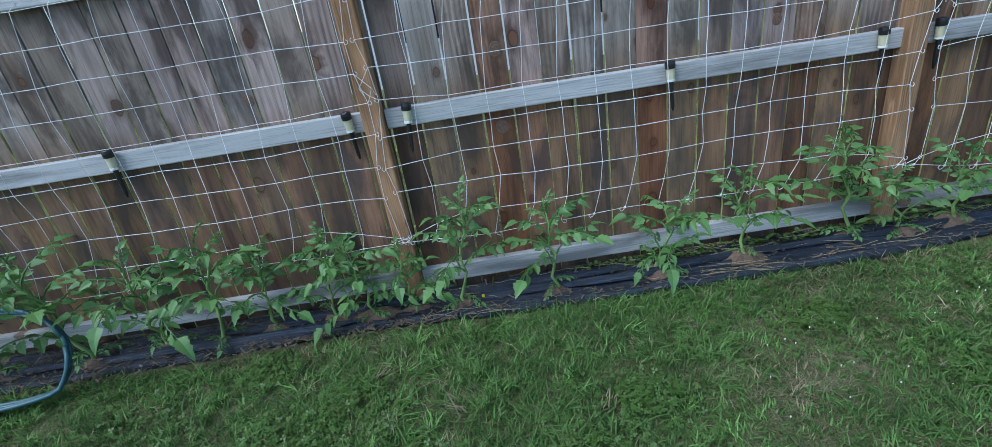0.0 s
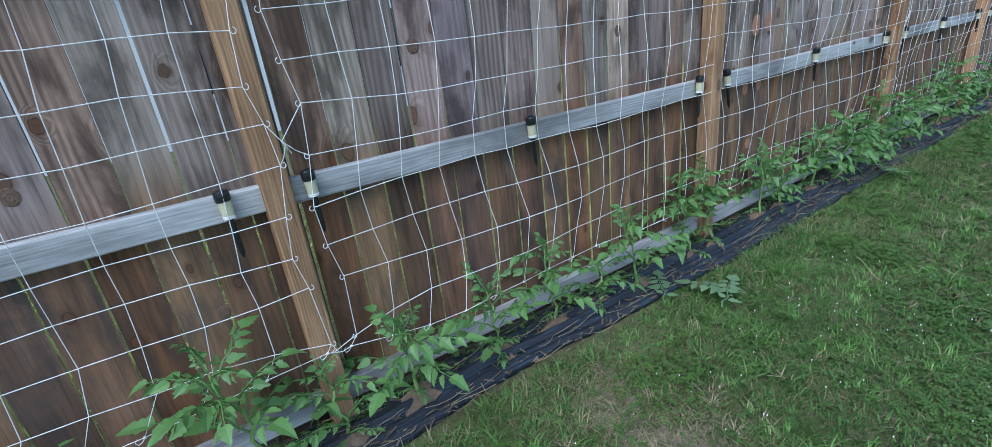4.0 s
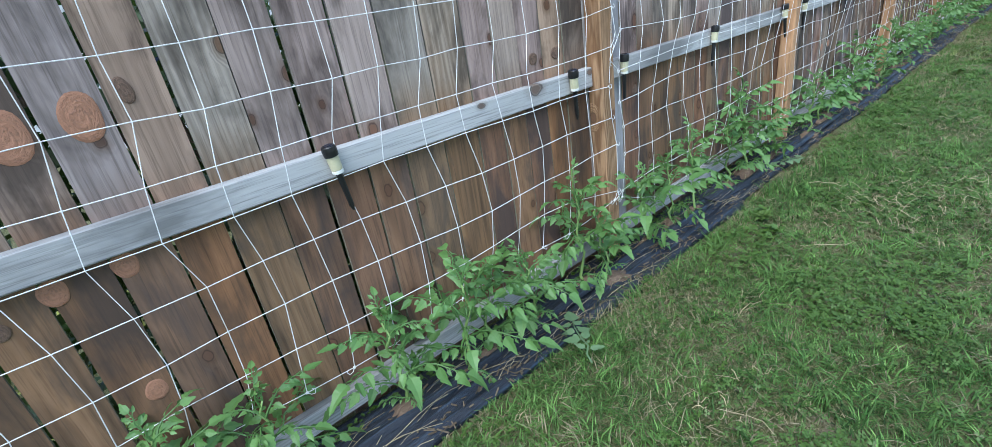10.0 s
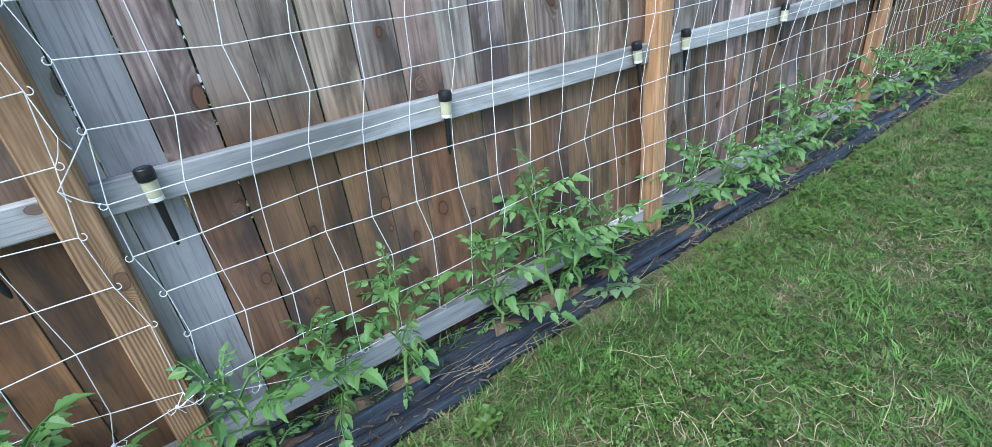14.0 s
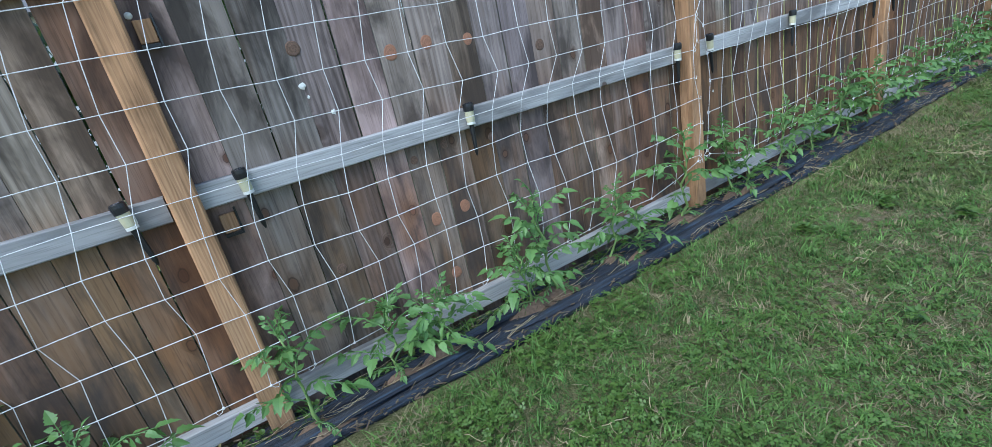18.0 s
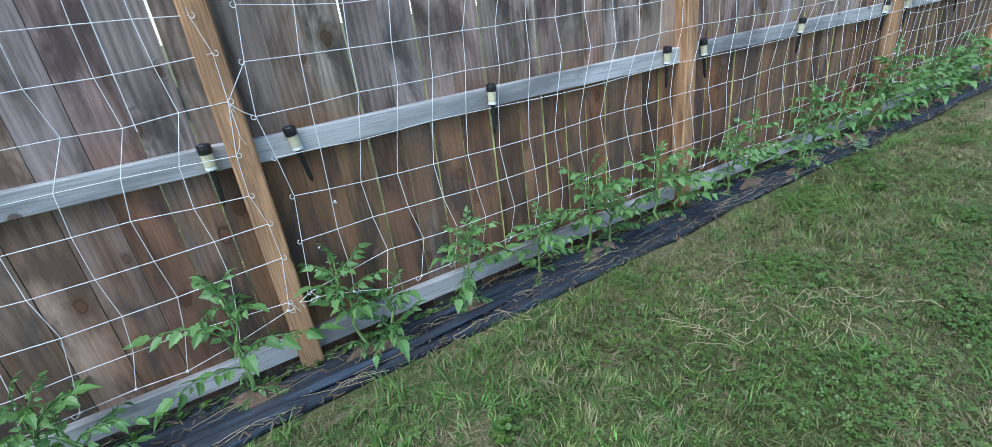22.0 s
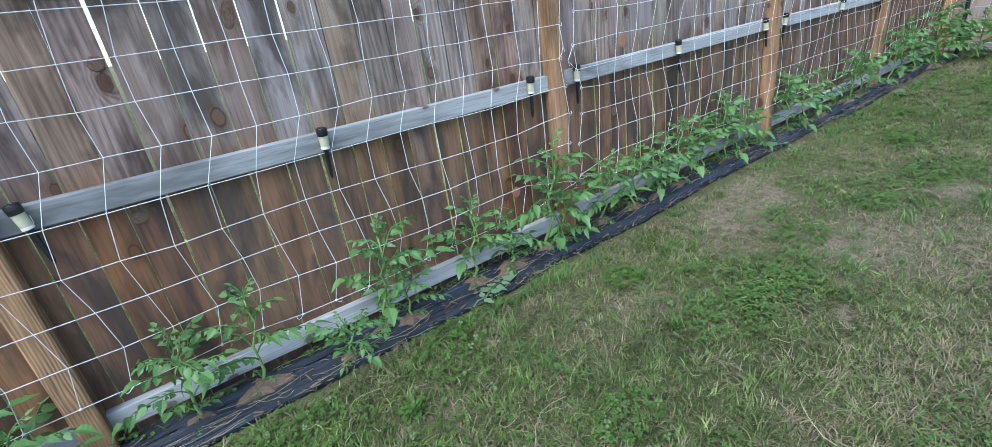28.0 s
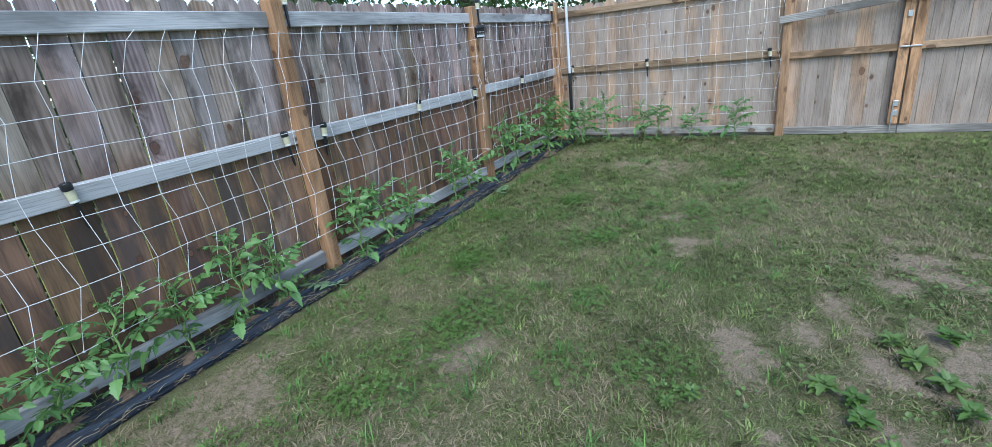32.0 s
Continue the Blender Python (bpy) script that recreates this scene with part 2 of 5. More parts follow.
M_TAN_RAIL = wood("tan_rail_wood", (0.42, 0.31, 0.20), (0.25, 0.16, 0.09), (0.44, 0.28, 0.16), "y", 0.3, 0.3, figure=0.3)
M_TAN = wood("tan_picket_wood", (0.44, 0.36, 0.29), (0.28, 0.215, 0.165), (0.37, 0.235, 0.14), "z", 0.1, 0.52, "object", clouds=0.45, spread=0.9, figure=0.15, stains=0.25)
M_GREY_RAIL_Y = wood("silvered_gate_wood", (0.44, 0.41, 0.36), (0.27, 0.24, 0.20), (0.37, 0.31, 0.23), "y", 0.3, 0.9)
M_STRING = plain("white_twine", (0.74, 0.74, 0.72), 0.7, vary=0.1, scale=300)
M_BLACK = plain("black_plastic", (0.012, 0.012, 0.013), 0.35)
M_CREAM = plain("yellowed_plastic", (0.56, 0.52, 0.34), 0.35, vary=0.2, scale=40)
M_CLIP = plain("pale_plastic_clip", (0.72, 0.72, 0.66), 0.45)
M_STEEL = plain("galvanised_steel", (0.55, 0.56, 0.57), 0.4, 0.9, 0.2, 60)
M_WHITE_POLE = plain("white_painted_metal", (0.6, 0.62, 0.65), 0.4)
M_PANEL = plain("dark_solar_glass", (0.015, 0.02, 0.035), 0.12)
M_LENS = plain("frosted_lens_plastic", (0.62, 0.65, 0.66), 0.3)
M_LED = plain("clear_led_plastic", (0.22, 0.22, 0.21), 0.2)
M_HOSE = plain("blue_green_hose_rubber", (0.035, 0.10, 0.11), 0.4, vary=0.3)
M_TAG = plain("yellow_plastic_tag", (0.75, 0.55, 0.03), 0.45)
M_LEAF = leafy("tomato_leaf", (0.08, 0.185, 0.05), (0.175, 0.32, 0.09))
M_LEAF_PALE = leafy("wilted_leaf_underside", (0.13, 0.22, 0.10), (0.22, 0.33, 0.17))
M_STEM = plain("green_hairy_stem", (0.22, 0.33, 0.10), 0.6, vary=0.25)
M_WEED = leafy("creeping_weed_leaf", (0.055, 0.115, 0.018), (0.125, 0.215, 0.042))
M_WEED_PALE = leafy("yellowish_weed_leaf", (0.08, 0.14, 0.03), (0.17, 0.25, 0.06))
M_PETAL = plain("clover_flower_white", (0.72, 0.72, 0.66), 0.7, vary=0.15, scale=200)
M_STRAW = plain("dry_straw", (0.40, 0.33, 0.19), 0.7, vary=0.3, scale=30)
M_BARK = plain("tree_bark", (0.12, 0.09, 0.065), 0.9, vary=0.4, scale=12, bump=0.6)
M_TREE = leafy("tree_leaf", (0.03, 0.06, 0.02), (0.07, 0.12, 0.035))
M_HOUSE = plain("pale_siding", (0.62, 0.62, 0.60), 0.6, vary=0.06)
M_ROOF = plain("grey_shingle", (0.12, 0.115, 0.11), 0.85, vary=0.3, scale=6)


def edge_material():
    """Board edges: bleached above; below, yellow-green algae brightened by painted-in gap glow."""
    m = Nodes("algae_glow_edge")
    n = m.noise(m.position((40, 40, 14)), 1.0, 4.0)
    big = m.noise(m.position((2.5, 2.5, 1.6)), 1.0, 3.0)
    axis = m.add("SeparateXYZ")
    m.link(m.add("NewGeometry").outputs["Position"], axis.inputs[0])
    # bays whose gaps glow: backlight from behind is put into the algae colour
    glow_bays = m.ramp(m.math("DIVIDE", axis.outputs[0], 24.0), [(0.19, (1,)), (0.208, (0.15,)), (0.50, (0.15,)), (0.54, (1,)), (0.78, (1,)), (0.83, (0.3,))])
    low = m.ramp(m.math("SUBTRACT", 1.6, m.math("ADD", axis.outputs[2], m.math("MULTIPLY", m.math("SUBTRACT", big, 0.5), 1.2))), [(0.3, (0,)), (0.65, (1,))])
    algae_glow = m.mix(m.ramp(n, [(0.35, (0,)), (0.6, (1,))]), (0.22, 0.21, 0.08), (0.60, 0.58, 0.22))
    c = m.mix(n, (0.10, 0.08, 0.065), (0.26, 0.235, 0.205))
    m.put("Base Color", m.mix(m.math("MULTIPLY", glow_bays, low), c, algae_glow))
    m.put("Roughness", 0.9)
    return m.mat


M_EDGE = edge_material()


def fabric_material():
    m = Nodes("black_weed_fabric")
    v = m.position((1, 1, 1))
    weave = m.noise(m.position((3, 260, 160)), 1.0, 3.0)
    dust = m.noise(v, 5.0, 6.0, 0.65)
    sheen_ridge = m.noise(m.position((1.6, 90, 60)), 1.0, 5.0, 0.65)
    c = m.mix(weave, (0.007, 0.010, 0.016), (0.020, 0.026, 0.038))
    # bluish sheen on the ridges, painted into the colour
    c = m.mix(m.ramp(sheen_ridge, [(0.52, (0,)), (0.68, (0.55,))]), c, (0.052, 0.09, 0.14))
    c = m.mix(m.ramp(dust, [(0.56, (0,)), (0.72, (0.75,))]), c, (0.055, 0.052, 0.048))
    m.put("Base Color", c)
    m.put("Roughness", m.ramp(dust, [(0.4, (0.48,)), (0.7, (0.85,))]))
    m.bump(m.math("ADD", weave, m.math("MULTIPLY", sheen_ridge, 2.0)), 0.8, 0.006)
    return m.mat


def soil_material():
    m = Nodes("lawn_soil")
    v = m.position((1, 1, 1))
    bare = m.add("Attribute", attribute_name="bare").outputs["Fac"]
    n = m.ramp(m.noise(v, 150.0, 6.0, 0.75), [(0.36, (0,)), (0.64, (1,))])
    w = m.noise(v, 9.0, 5.0, 0.6)
    far = m.noise(v, 1.3, 4.0, 0.6)
    earth = m.mix(n, (0.17, 0.125, 0.085), (0.50, 0.39, 0.275))
    earth = m.mix(m.ramp(w, [(0.35, (0,)), (0.7, (0.6,))]), earth, (0.36, 0.28, 0.19))
    thatch = m.mix(n, (0.09, 0.083, 0.036), (0.33, 0.29, 0.165))
    thatch = m.mix(m.ramp(far, [(0.3, (0,)), (0.75, (0.8,))]), thatch, m.mix(n, (0.04, 0.062, 0.018), (0.19, 0.225, 0.08)))
    mottle = m.noise(v, 22.0, 5.0, 0.7)
    edge = m.math("ADD", bare, m.math("MULTIPLY", m.math("SUBTRACT", mottle, 0.5), 2.2))
    m.put("Base Color", m.mix(m.ramp(edge, [(0.35, (0,)), (0.75, (1,))]), thatch, earth))
    m.put("Roughness", 0.95)
    m.put("Specular IOR Level", 0.1)
    m.bump(m.math("ADD", n, w), 0.8, 0.012)
    return m.mat


def grass_material(name, cool, fresh, dry):
    m = Nodes(name)
    r = m.add("NewGeometry").outputs["Random Per Island"]
    v = m.position((1, 1, 1))
    big = m.noise(v, 1.1, 4.0, 0.6)
    mid = m.noise(v, 6.0, 3.0)
    dryness = m.add("Attribute", attribute_name="dry").outputs["Fac"]
    c = m.mix(r, cool, fresh)
    tone = m.add("Attribute", attribute_name="tone").outputs["Fac"]
    c = m.mix(m.ramp(big, [(0.35, (0,)), (0.7, (0.6,))]), c, tuple(x * 1.25 for x in fresh))
    shade = m.add("HueSaturation")
    m.link(tone, shade.inputs["Value"])
    m.link(c, shade.inputs["Color"])
    c = shade.outputs[0]
    pick = m.math("ADD", m.math("MULTIPLY", m.math("FRACT", m.math("MULTIPLY", r, 37.0)), 0.8), m.math("MULTIPLY", mid, 0.4))
    c = m.mix(m.ramp(m.math("SUBTRACT", m.math("ADD", dryness, 0.5), pick), [(0.42, (0,)), (0.55, (1,))]), c, m.mix(m.math("FRACT", m.math("MULTIPLY", r, 91.0)), dry, tuple(x * 0.55 for x in dry)))
    m.put("Base Color", c)
    m.put("Roughness", 0.55)
    m.put("Specular IOR Level", 0.15)
    t = m.add("BsdfTranslucent")
    m.link(c, t.inputs[0])
    s = m.add("MixShader")
    s.inputs[0].default_value = 0.3
    m.link(m.bsdf.outputs[0], s.inputs[1])
    m.link(t.outputs[0], s.inputs[2])
    m.link(s.outputs[0], m.tree.nodes["Material Output"].inputs[0])
    return m.mat


M_FABRIC = fabric_material()
M_SOIL = soil_material()
# sunlit version of the lawn grass: sunshine is put into the colour
M_GRASS_SUNLIT = grass_material("sun_tinted_grass", (0.20, 0.24, 0.05), (0.34, 0.36, 0.09), (0.50, 0.44, 0.2))
M_GRASS = grass_material("lawn_blades", (0.046, 0.112, 0.026), (0.126, 0.214, 0.058), (0.42, 0.355, 0.21))
M_GRASS_DRY = grass_material("drying_lawn_blades", (0.076, 0.106, 0.032), (0.158, 0.194, 0.066), (0.38, 0.315, 0.19))

# ---- helpers for things ----
R = random.Random(7)


def thing(name, place=(0, 0, 0), label="", category="", group="", kind=""):
    ob = new(name)
    ob.matrix_basis = Matrix.Translation(place)
    ob.empty_display_size = 0.05
    return tagged(ob, label, category, group, kind)


def part(name, bm, material, parent, label="", smooth=False):
    """Links a bmesh as one mesh under a thing or a part."""
    me = bpy.data.meshes.new(name)
    bm.to_mesh(me)
    bm.free()
    if smooth:
        for p in me.polygons:
            p.use_smooth = True
    me.materials.append(material)
    ob = new(name, me)
    ob.parent = parent
    return tagged(ob, label)


def share(name, me, parent, m):
    ob = new(name, me)
    ob.parent = parent
    ob.matrix_basis = m
    return ob


def box(x0, x1, y0, y1, z0, z1, bevel=0.003, bm=None):
    b = bmesh.new()
    bmesh.ops.create_cube(b, size=1.0)
    bmesh.ops.transform(b, matrix=Matrix.LocRotScale(((x0 + x1) / 2, (y0 + y1) / 2, (z0 + z1) / 2), None, (x1 - x0, y1 - y0, z1 - z0)), verts=b.verts)
    if bevel:
        bmesh.ops.bevel(b, geom=b.edges[:], offset=bevel, segments=1, affect="EDGES")
    return b


def lathe(profile, sides=16):
    """A turned shape from (radius, height) pairs round z."""
    b = bmesh.new()
    rings = []
    for r, z in profile:
        rings.append([b.verts.new((r * math.cos(2 * math.pi * i / sides), r * math.sin(2 * math.pi * i / sides), z)) for i in range(sides)])
    for lo, hi in zip(rings, rings[1:]):
        for i in range(sides):
            b.faces.new((lo[i], lo[(i + 1) % sides], hi[(i + 1) % sides], hi[i]))
    b.faces.new(rings[0][::-1])
    b.faces.new(rings[-1])
    return b


def tube(points, radius, sides=5, bm=None, close=True):
    """A round cord along points; radius is a number or one for each point."""
    b = bm or bmesh.new()
    pts = [Vector(p) for p in points]
    rings = []
    up = Vector((0.13, 0.31, 0.94))
    for i, p in enumerate(pts):
        d = (pts[min(i + 1, len(pts) - 1)] - pts[max(i - 1, 0)]).normalized()
        a = d.cross(up)
        if a.length < 0.05:
            a = d.cross(Vector((1, 0, 0)))
        a.normalize()
        c = d.cross(a)
        r = float(radius[i] if isinstance(radius, (list, tuple)) else radius)
        rings.append([b.verts.new(p + r * (math.cos(2 * math.pi * k / sides) * a + math.sin(2 * math.pi * k / sides) * c)) for k in range(sides)])
    for lo, hi in zip(rings, rings[1:]):
        for k in range(sides):
            b.faces.new((lo[k], lo[(k + 1) % sides], hi[(k + 1) % sides], hi[k]))
    if close:
        b.faces.new(rings[0][::-1])
        b.faces.new(rings[-1])
    return b


class Lattice:
    """Smooth value noise on the plan, for arrays of places."""

    def __init__(self, cell, seed):
        self.cell = cell
        self.v = np.random.RandomState(seed).rand(257, 257)

    def __call__(self, x, y):
        u, w = np.asarray(x) / self.cell + 500.3, np.asarray(y) / self.cell + 500.7
        i, j = np.floor(u).astype(int), np.floor(w).astype(int)
        a, c = u - i, w - j
        a, c = a * a * (3 - 2 * a), c * c * (3 - 2 * c)
        i, j, i1, j1 = i % 257, j % 257, (i + 1) % 257, (j + 1) % 257
        v = self.v
        return (v[i, j] * (1 - a) + v[i1, j] * a) * (1 - c) + (v[i, j1] * (1 - a) + v[i1, j1] * a) * c


def mesh_from(name, verts, faces, material):
    me = bpy.data.meshes.new(name)
    verts, faces = np.asarray(verts, np.float32), np.asarray(faces, np.int32)
    k = faces.shape[1]
    me.vertices.add(len(verts))
    me.vertices.foreach_set("co", verts.ravel())
    me.loops.add(faces.size)
    me.loops.foreach_set("vertex_index", faces.ravel())
    me.polygons.add(len(faces))
    me.polygons.foreach_set("loop_start", np.arange(0, faces.size, k, dtype=np.int32))
    me.update(calc_edges=True)
    me.validate()
    me.materials.append(material)
    return me


# ---- the plan ----
POSTS = (-4.75, -2.40, -0.01, 2.46, 4.80, 7.30, 9.49, 12.04, 14.38, 16.84, 19.25, 21.60, 23.80)
CORNER_X = 23.85
TOP = 1.76
MID = (0.895, 0.982)
LOW = (0.055, 0.145)
HIGH = (1.60, 1.69)
FINE = Lattice(0.055, 4)
NOISE_A, NOISE_B, NOISE_C = Lattice(0.9, 1), Lattice(0.28, 2), Lattice(2.6, 3)
BARE_SPOTS = ((18.99, -2.65, 0.3), (19.35, -3.08, 0.38), (18.75, -2.95, 0.3), (18.66, -1.48, 0.22), (20.16, -2.26, 0.26), (20.19, -3.53, 0.4), (19.2, -3.4, 0.35), (20.7, -2.1, 0.22),
              (17.26, -0.84, 0.22), (17.0, -1.5, 0.25), (7.9, -1.55, 0.3), (6.6, -1.25, 0.3), (11.5, -1.2, 0.3), (11.2, -0.85, 0.2), (12.86, -0.5, 0.16), (6.3, -1.05, 0.22),
              (12.35, -0.84, 0.16), (12.1, -0.43, 0.14), (16.55, -0.91, 0.22), (15.9, -0.46, 0.14), (7.66, -0.52, 0.14), (13.15, -0.85, 0.2), (9.9, -1.3, 0.25), (15.4, -0.75, 0.2))


def bareness(x, y):
    """How bare or dry the lawn is at a place, 0 to 1."""
    x, y = np.asarray(x, float), np.asarray(y, float)
    n = 0.55 * NOISE_A(x, y) + 0.3 * NOISE_B(x, y) + 0.15 * NOISE_C(x, y)
    along = np.interp(x, [-3, 4, 6, 9, 13, 20, 24], [0.0, 0.02, 0.05, 0.08, 0.09, 0.09, 0.07])
    b = np.clip((n - 0.65 + along) * 3.2, 0, 0.6)
    # worn strip beside the fabric
    b = np.maximum(b, np.clip(np.exp(-((y + 0.385) / 0.06) ** 2) * (1.7 * NOISE_A(x * 1.3, x * 0 + 8) - 0.35) * np.interp(x, [0, 7, 10, 16, 18], [0.5, 0.7, 1.0, 1.0, 0.6]), 0, 0.9))
    for sx, sy, r in BARE_SPOTS:
        d = np.hypot(x - sx, (y - sy) * 1.25) / r
        b = np.maximum(b, np.clip(1.0 - d + 1.9 * (NOISE_B(x * 2.3, y * 2.3) - 0.5), 0, 1) * (0.9 if sx > 18 else 0.5))
    b = np.where(x > 22.9, b * 0.3, b)
    return b * np.clip((-y - 0.33) / 0.1, 0, 1)


def ground_height(x, y):
    rise = 0.022 * (NOISE_A(x * 0.8, y * 0.8) - 0.5) + 0.008 * (NOISE_B(x, y) - 0.5)
    return -0.012 + rise * np.clip((-np.asarray(y) - 0.4) / 0.5, 0, 1)


# ---- ground: one sheet to the horizon ----
def build_ground():
    def spread(a, b, step, far):
        mid = np.arange(a, b + step, step)
        out = np.cumsum(step * 1.45 ** np.arange(1, 26))
        out = out[out < far]
        return np.concatenate([a - out[::-1], mid, mid[-1] + out])

    xs, ys = spread(-3.0, 24.5, 0.09, 900), spread(-6.0, 0.3, 0.09, 900)
    gx, gy = np.meshgrid(xs, ys, indexing="ij")
    v = np.stack([gx, gy, ground_height(gx, gy)], -1).reshape(-1, 3)
    nx, ny = gx.shape
    i = (np.arange(nx - 1)[:, None] * ny + np.arange(ny - 1)).ravel()
    me = mesh_from("ground", v, np.stack([i, i + ny, i + ny + 1, i + 1], 1), M_SOIL)
    me.attributes.new("bare", "FLOAT", "POINT").data.foreach_set("value", bareness(v[:, 0], v[:, 1]).astype(np.float32))
    for p in me.polygons:
        p.use_smooth = True
    tagged(new("ground", me), "patchy backyard lawn soil with thatch and bare dirt", "ground", kind="structure")


def blades(name, count, area, height, width, seed, label, beyond=False):
    """Grass as bent blades of three faces, thin where the soil is bare."""
    g = np.random.RandomState(seed)
    x = g.uniform(area[0], area[1], count)
    y = area[2] + (area[3] - area[2]) * g.rand(count)
    b = bareness(x, y)
    fine = FINE(x, y)
    keep = g.rand(count) > np.clip(b * 1.5 * fine + 0.35 * (fine - 0.5), 0, 0.92)
    if not beyond:
        keep &= (y < -0.33 - 0.07 * NOISE_B(x * 1.3, y * 0)) & (x < CORNER_X - 0.05)
    x, y, b = x[keep], y[keep], b[keep]
    n = len(x)
    tuft = 0.55 + 0.9 * NOISE_B(x * 0.9 + 40, y * 0.9) * (0.5 + NOISE_A(x + 9, y))
    h = height * tuft * g.uniform(0.5, 1.35, n) * (1 - 0.5 * b)
    h *= np.interp(x, [3, 10, 20], [1.0, 0.85, 0.75])
    h *= 1 + 0.7 * np.exp(-((y + 0.40) / 0.08) ** 2)
    w = width * g.uniform(0.6, 1.3, n)
    a = g.uniform(0, 2 * np.pi, n)
    lean = g.uniform(0.3, 1.9, n)
    dx, dy = np.cos(a), np.sin(a)
    z = ground_height(x, y) - 0.004
    v = np.zeros((n, 4, 3))
    for k, (f, s) in enumerate(((0.0, 0.0), (0.45, 1.0), (0.45, -1.0), (1.0, 0.0))):
        out = lean * h * f * f
        v[:, k, 0] = x + dx * out - dy * w * s / 2
        v[:, k, 1] = y + dy * out + dx * w * s / 2
        v[:, k, 2] = z + h * f * (1 - 0.25 * f * lean)
    i = np.arange(n)[:, None] * 4
    tri = np.concatenate([i + [0, 2, 1], i + [1, 2, 3]], 1).reshape(-1, 3)
    me = mesh_from(name, v.reshape(-1, 3), tri, M_GRASS_SUNLIT if beyond else M_GRASS_DRY if area[0] > 12 else M_GRASS)
    clump = NOISE_B(x * 2.2 + 11, y * 2.2) * 0.6 + NOISE_A(x * 1.6, y * 1.6 + 5) * 0.4
    tone = np.clip(0.35 + 1.1 * clump, 0.3, 1.4) * g.uniform(0.4, 1.5, n) * np.interp(x, [14, 18], [1.0, 1.15])
    me.attributes.new("tone", "FLOAT", "POINT").data.foreach_set("value", np.repeat(tone, 4).astype(np.float32))
    dry = np.repeat(np.clip(b * 0.9 + np.interp(x, [0, 6, 12, 16, 20], [0.1, 0.44, 0.56, 0.62, 0.6]) * 1.15 * np.clip((0.5 * NOISE_A(x * 1.4, y * 1.4 + 3) + 0.5 * NOISE_B(x * 0.9, y * 0.9 + 7) - 0.36) * 3.2, 0, 1.1), 0, 0.95), 4)
    me.attributes.new("dry", "FLOAT", "POINT").data.foreach_set("value", dry.astype(np.float32))
    tagged(new(name, me), label, "grass", kind="stuff")


build_ground()
blades("lawn_grass", 300000, (-2.6, 13.0, -2.35, -0.30), 0.035, 0.0032, 11, "short green lawn grass with dry straw blades")
blades("lawn_grass", 80000, (12.6, 17.2, -2.35, -0.30), 0.036, 0.0036, 15, "short green lawn grass drying in patches")
blades("lawn_grass", 230000, (17.0, 23.8, -5.5, -0.30), 0.034, 0.0042, 12, "short patchy lawn grass drying to straw")
blades("lawn_grass", 70000, (-6.0, 17.0, -6.0, -2.3), 0.05, 0.010, 16, "lawn grass further out from the fence")
blades("grass_behind_fence", 30000, (-3.0, 25.0, 0.05, 3.4), 0.10, 0.014, 13, "yellow-green grass behind the fence boards, with sunlight in its colour", True)


def clumps(name, count, area, seed, label):
    """Blades in clumps that lean one way and share a tone; some clumps have dried to straw."""
    g = np.random.RandomState(seed)
    per = 9
    cx, cy = g.uniform(area[0], area[1], count), g.uniform(area[2], area[3], count)
    b = bareness(cx, cy)
    keep = (g.rand(count) > np.clip(b * 1.35, 0, 0.94)) & (cy < -0.36)
    cx, cy, b = cx[keep], cy[keep], b[keep]
    m = len(cx)
    one = lambda v: np.repeat(v, per)
    x, y = one(cx) + g.normal(0, 0.016, m * per), np.minimum(one(cy) + g.normal(0, 0.016, m * per), -0.345)
    n = m * per
    h = one(g.uniform(0.030, 0.062, m) * (0.6 + 0.9 * NOISE_A(cx + 3, cy)) * np.interp(cx, [3, 10, 20], [1.0, 0.95, 0.8])) * g.uniform(0.6, 1.2, n)
    w = one(g.uniform(0.0028, 0.0055, m)) * g.uniform(0.8, 1.2, n)
    a = one(g.uniform(0, 2 * np.pi, m)) + g.normal(0, 0.75, n)
    lean = one(g.uniform(0.3, 1.7, m)) * g.uniform(0.7, 1.3, n)
    z = ground_height(x, y) - 0.003
    v = np.zeros((n, 5, 3))
    for k, (f, s) in enumerate(((0.0, 0.7), (0.0, -0.7), (0.5, 1.0), (0.5, -1.0), (1.0, 0.0))):
        out = lean * h * f * f
        v[:, k, 0] = x + np.cos(a) * out - np.sin(a) * w * s / 2
        v[:, k, 1] = y + np.sin(a) * out + np.cos(a) * w * s / 2
        v[:, k, 2] = z + h * f * (1 - 0.3 * f * lean)
    i = np.arange(n)[:, None] * 5
    tri = np.concatenate([i + [0, 1, 3], i + [0, 3, 2], i + [2, 3, 4]], 1).reshape(-1, 3)
    me = mesh_from(name, v.reshape(-1, 3), tri, M_GRASS_DRY if area[0] > 12 else M_GRASS)
    tone = one(np.clip(g.lognormal(0.0, 0.38, m), 0.45, 1.9)) * g.uniform(0.75, 1.3, n)
    me.attributes.new("tone", "FLOAT", "POINT").data.foreach_set("value", np.repeat(tone, 5).astype(np.float32))
    straw_share = np.interp(cx, [0, 6, 12, 16, 20], [0.03, 0.09, 0.15, 0.17, 0.17]) * (0.4 + 1.2 * NOISE_A(cx * 1.4, cy * 1.4 + 3)) + 0.4 * b
    dry = np.repeat(one(np.where(g.rand(m) < straw_share, 0.95, 0.02)), 5)
    me.attributes.new("dry", "FLOAT", "POINT").data.foreach_set("value", dry.astype(np.float32))
    tagged(new(name, me), label, "grass", kind="stuff")


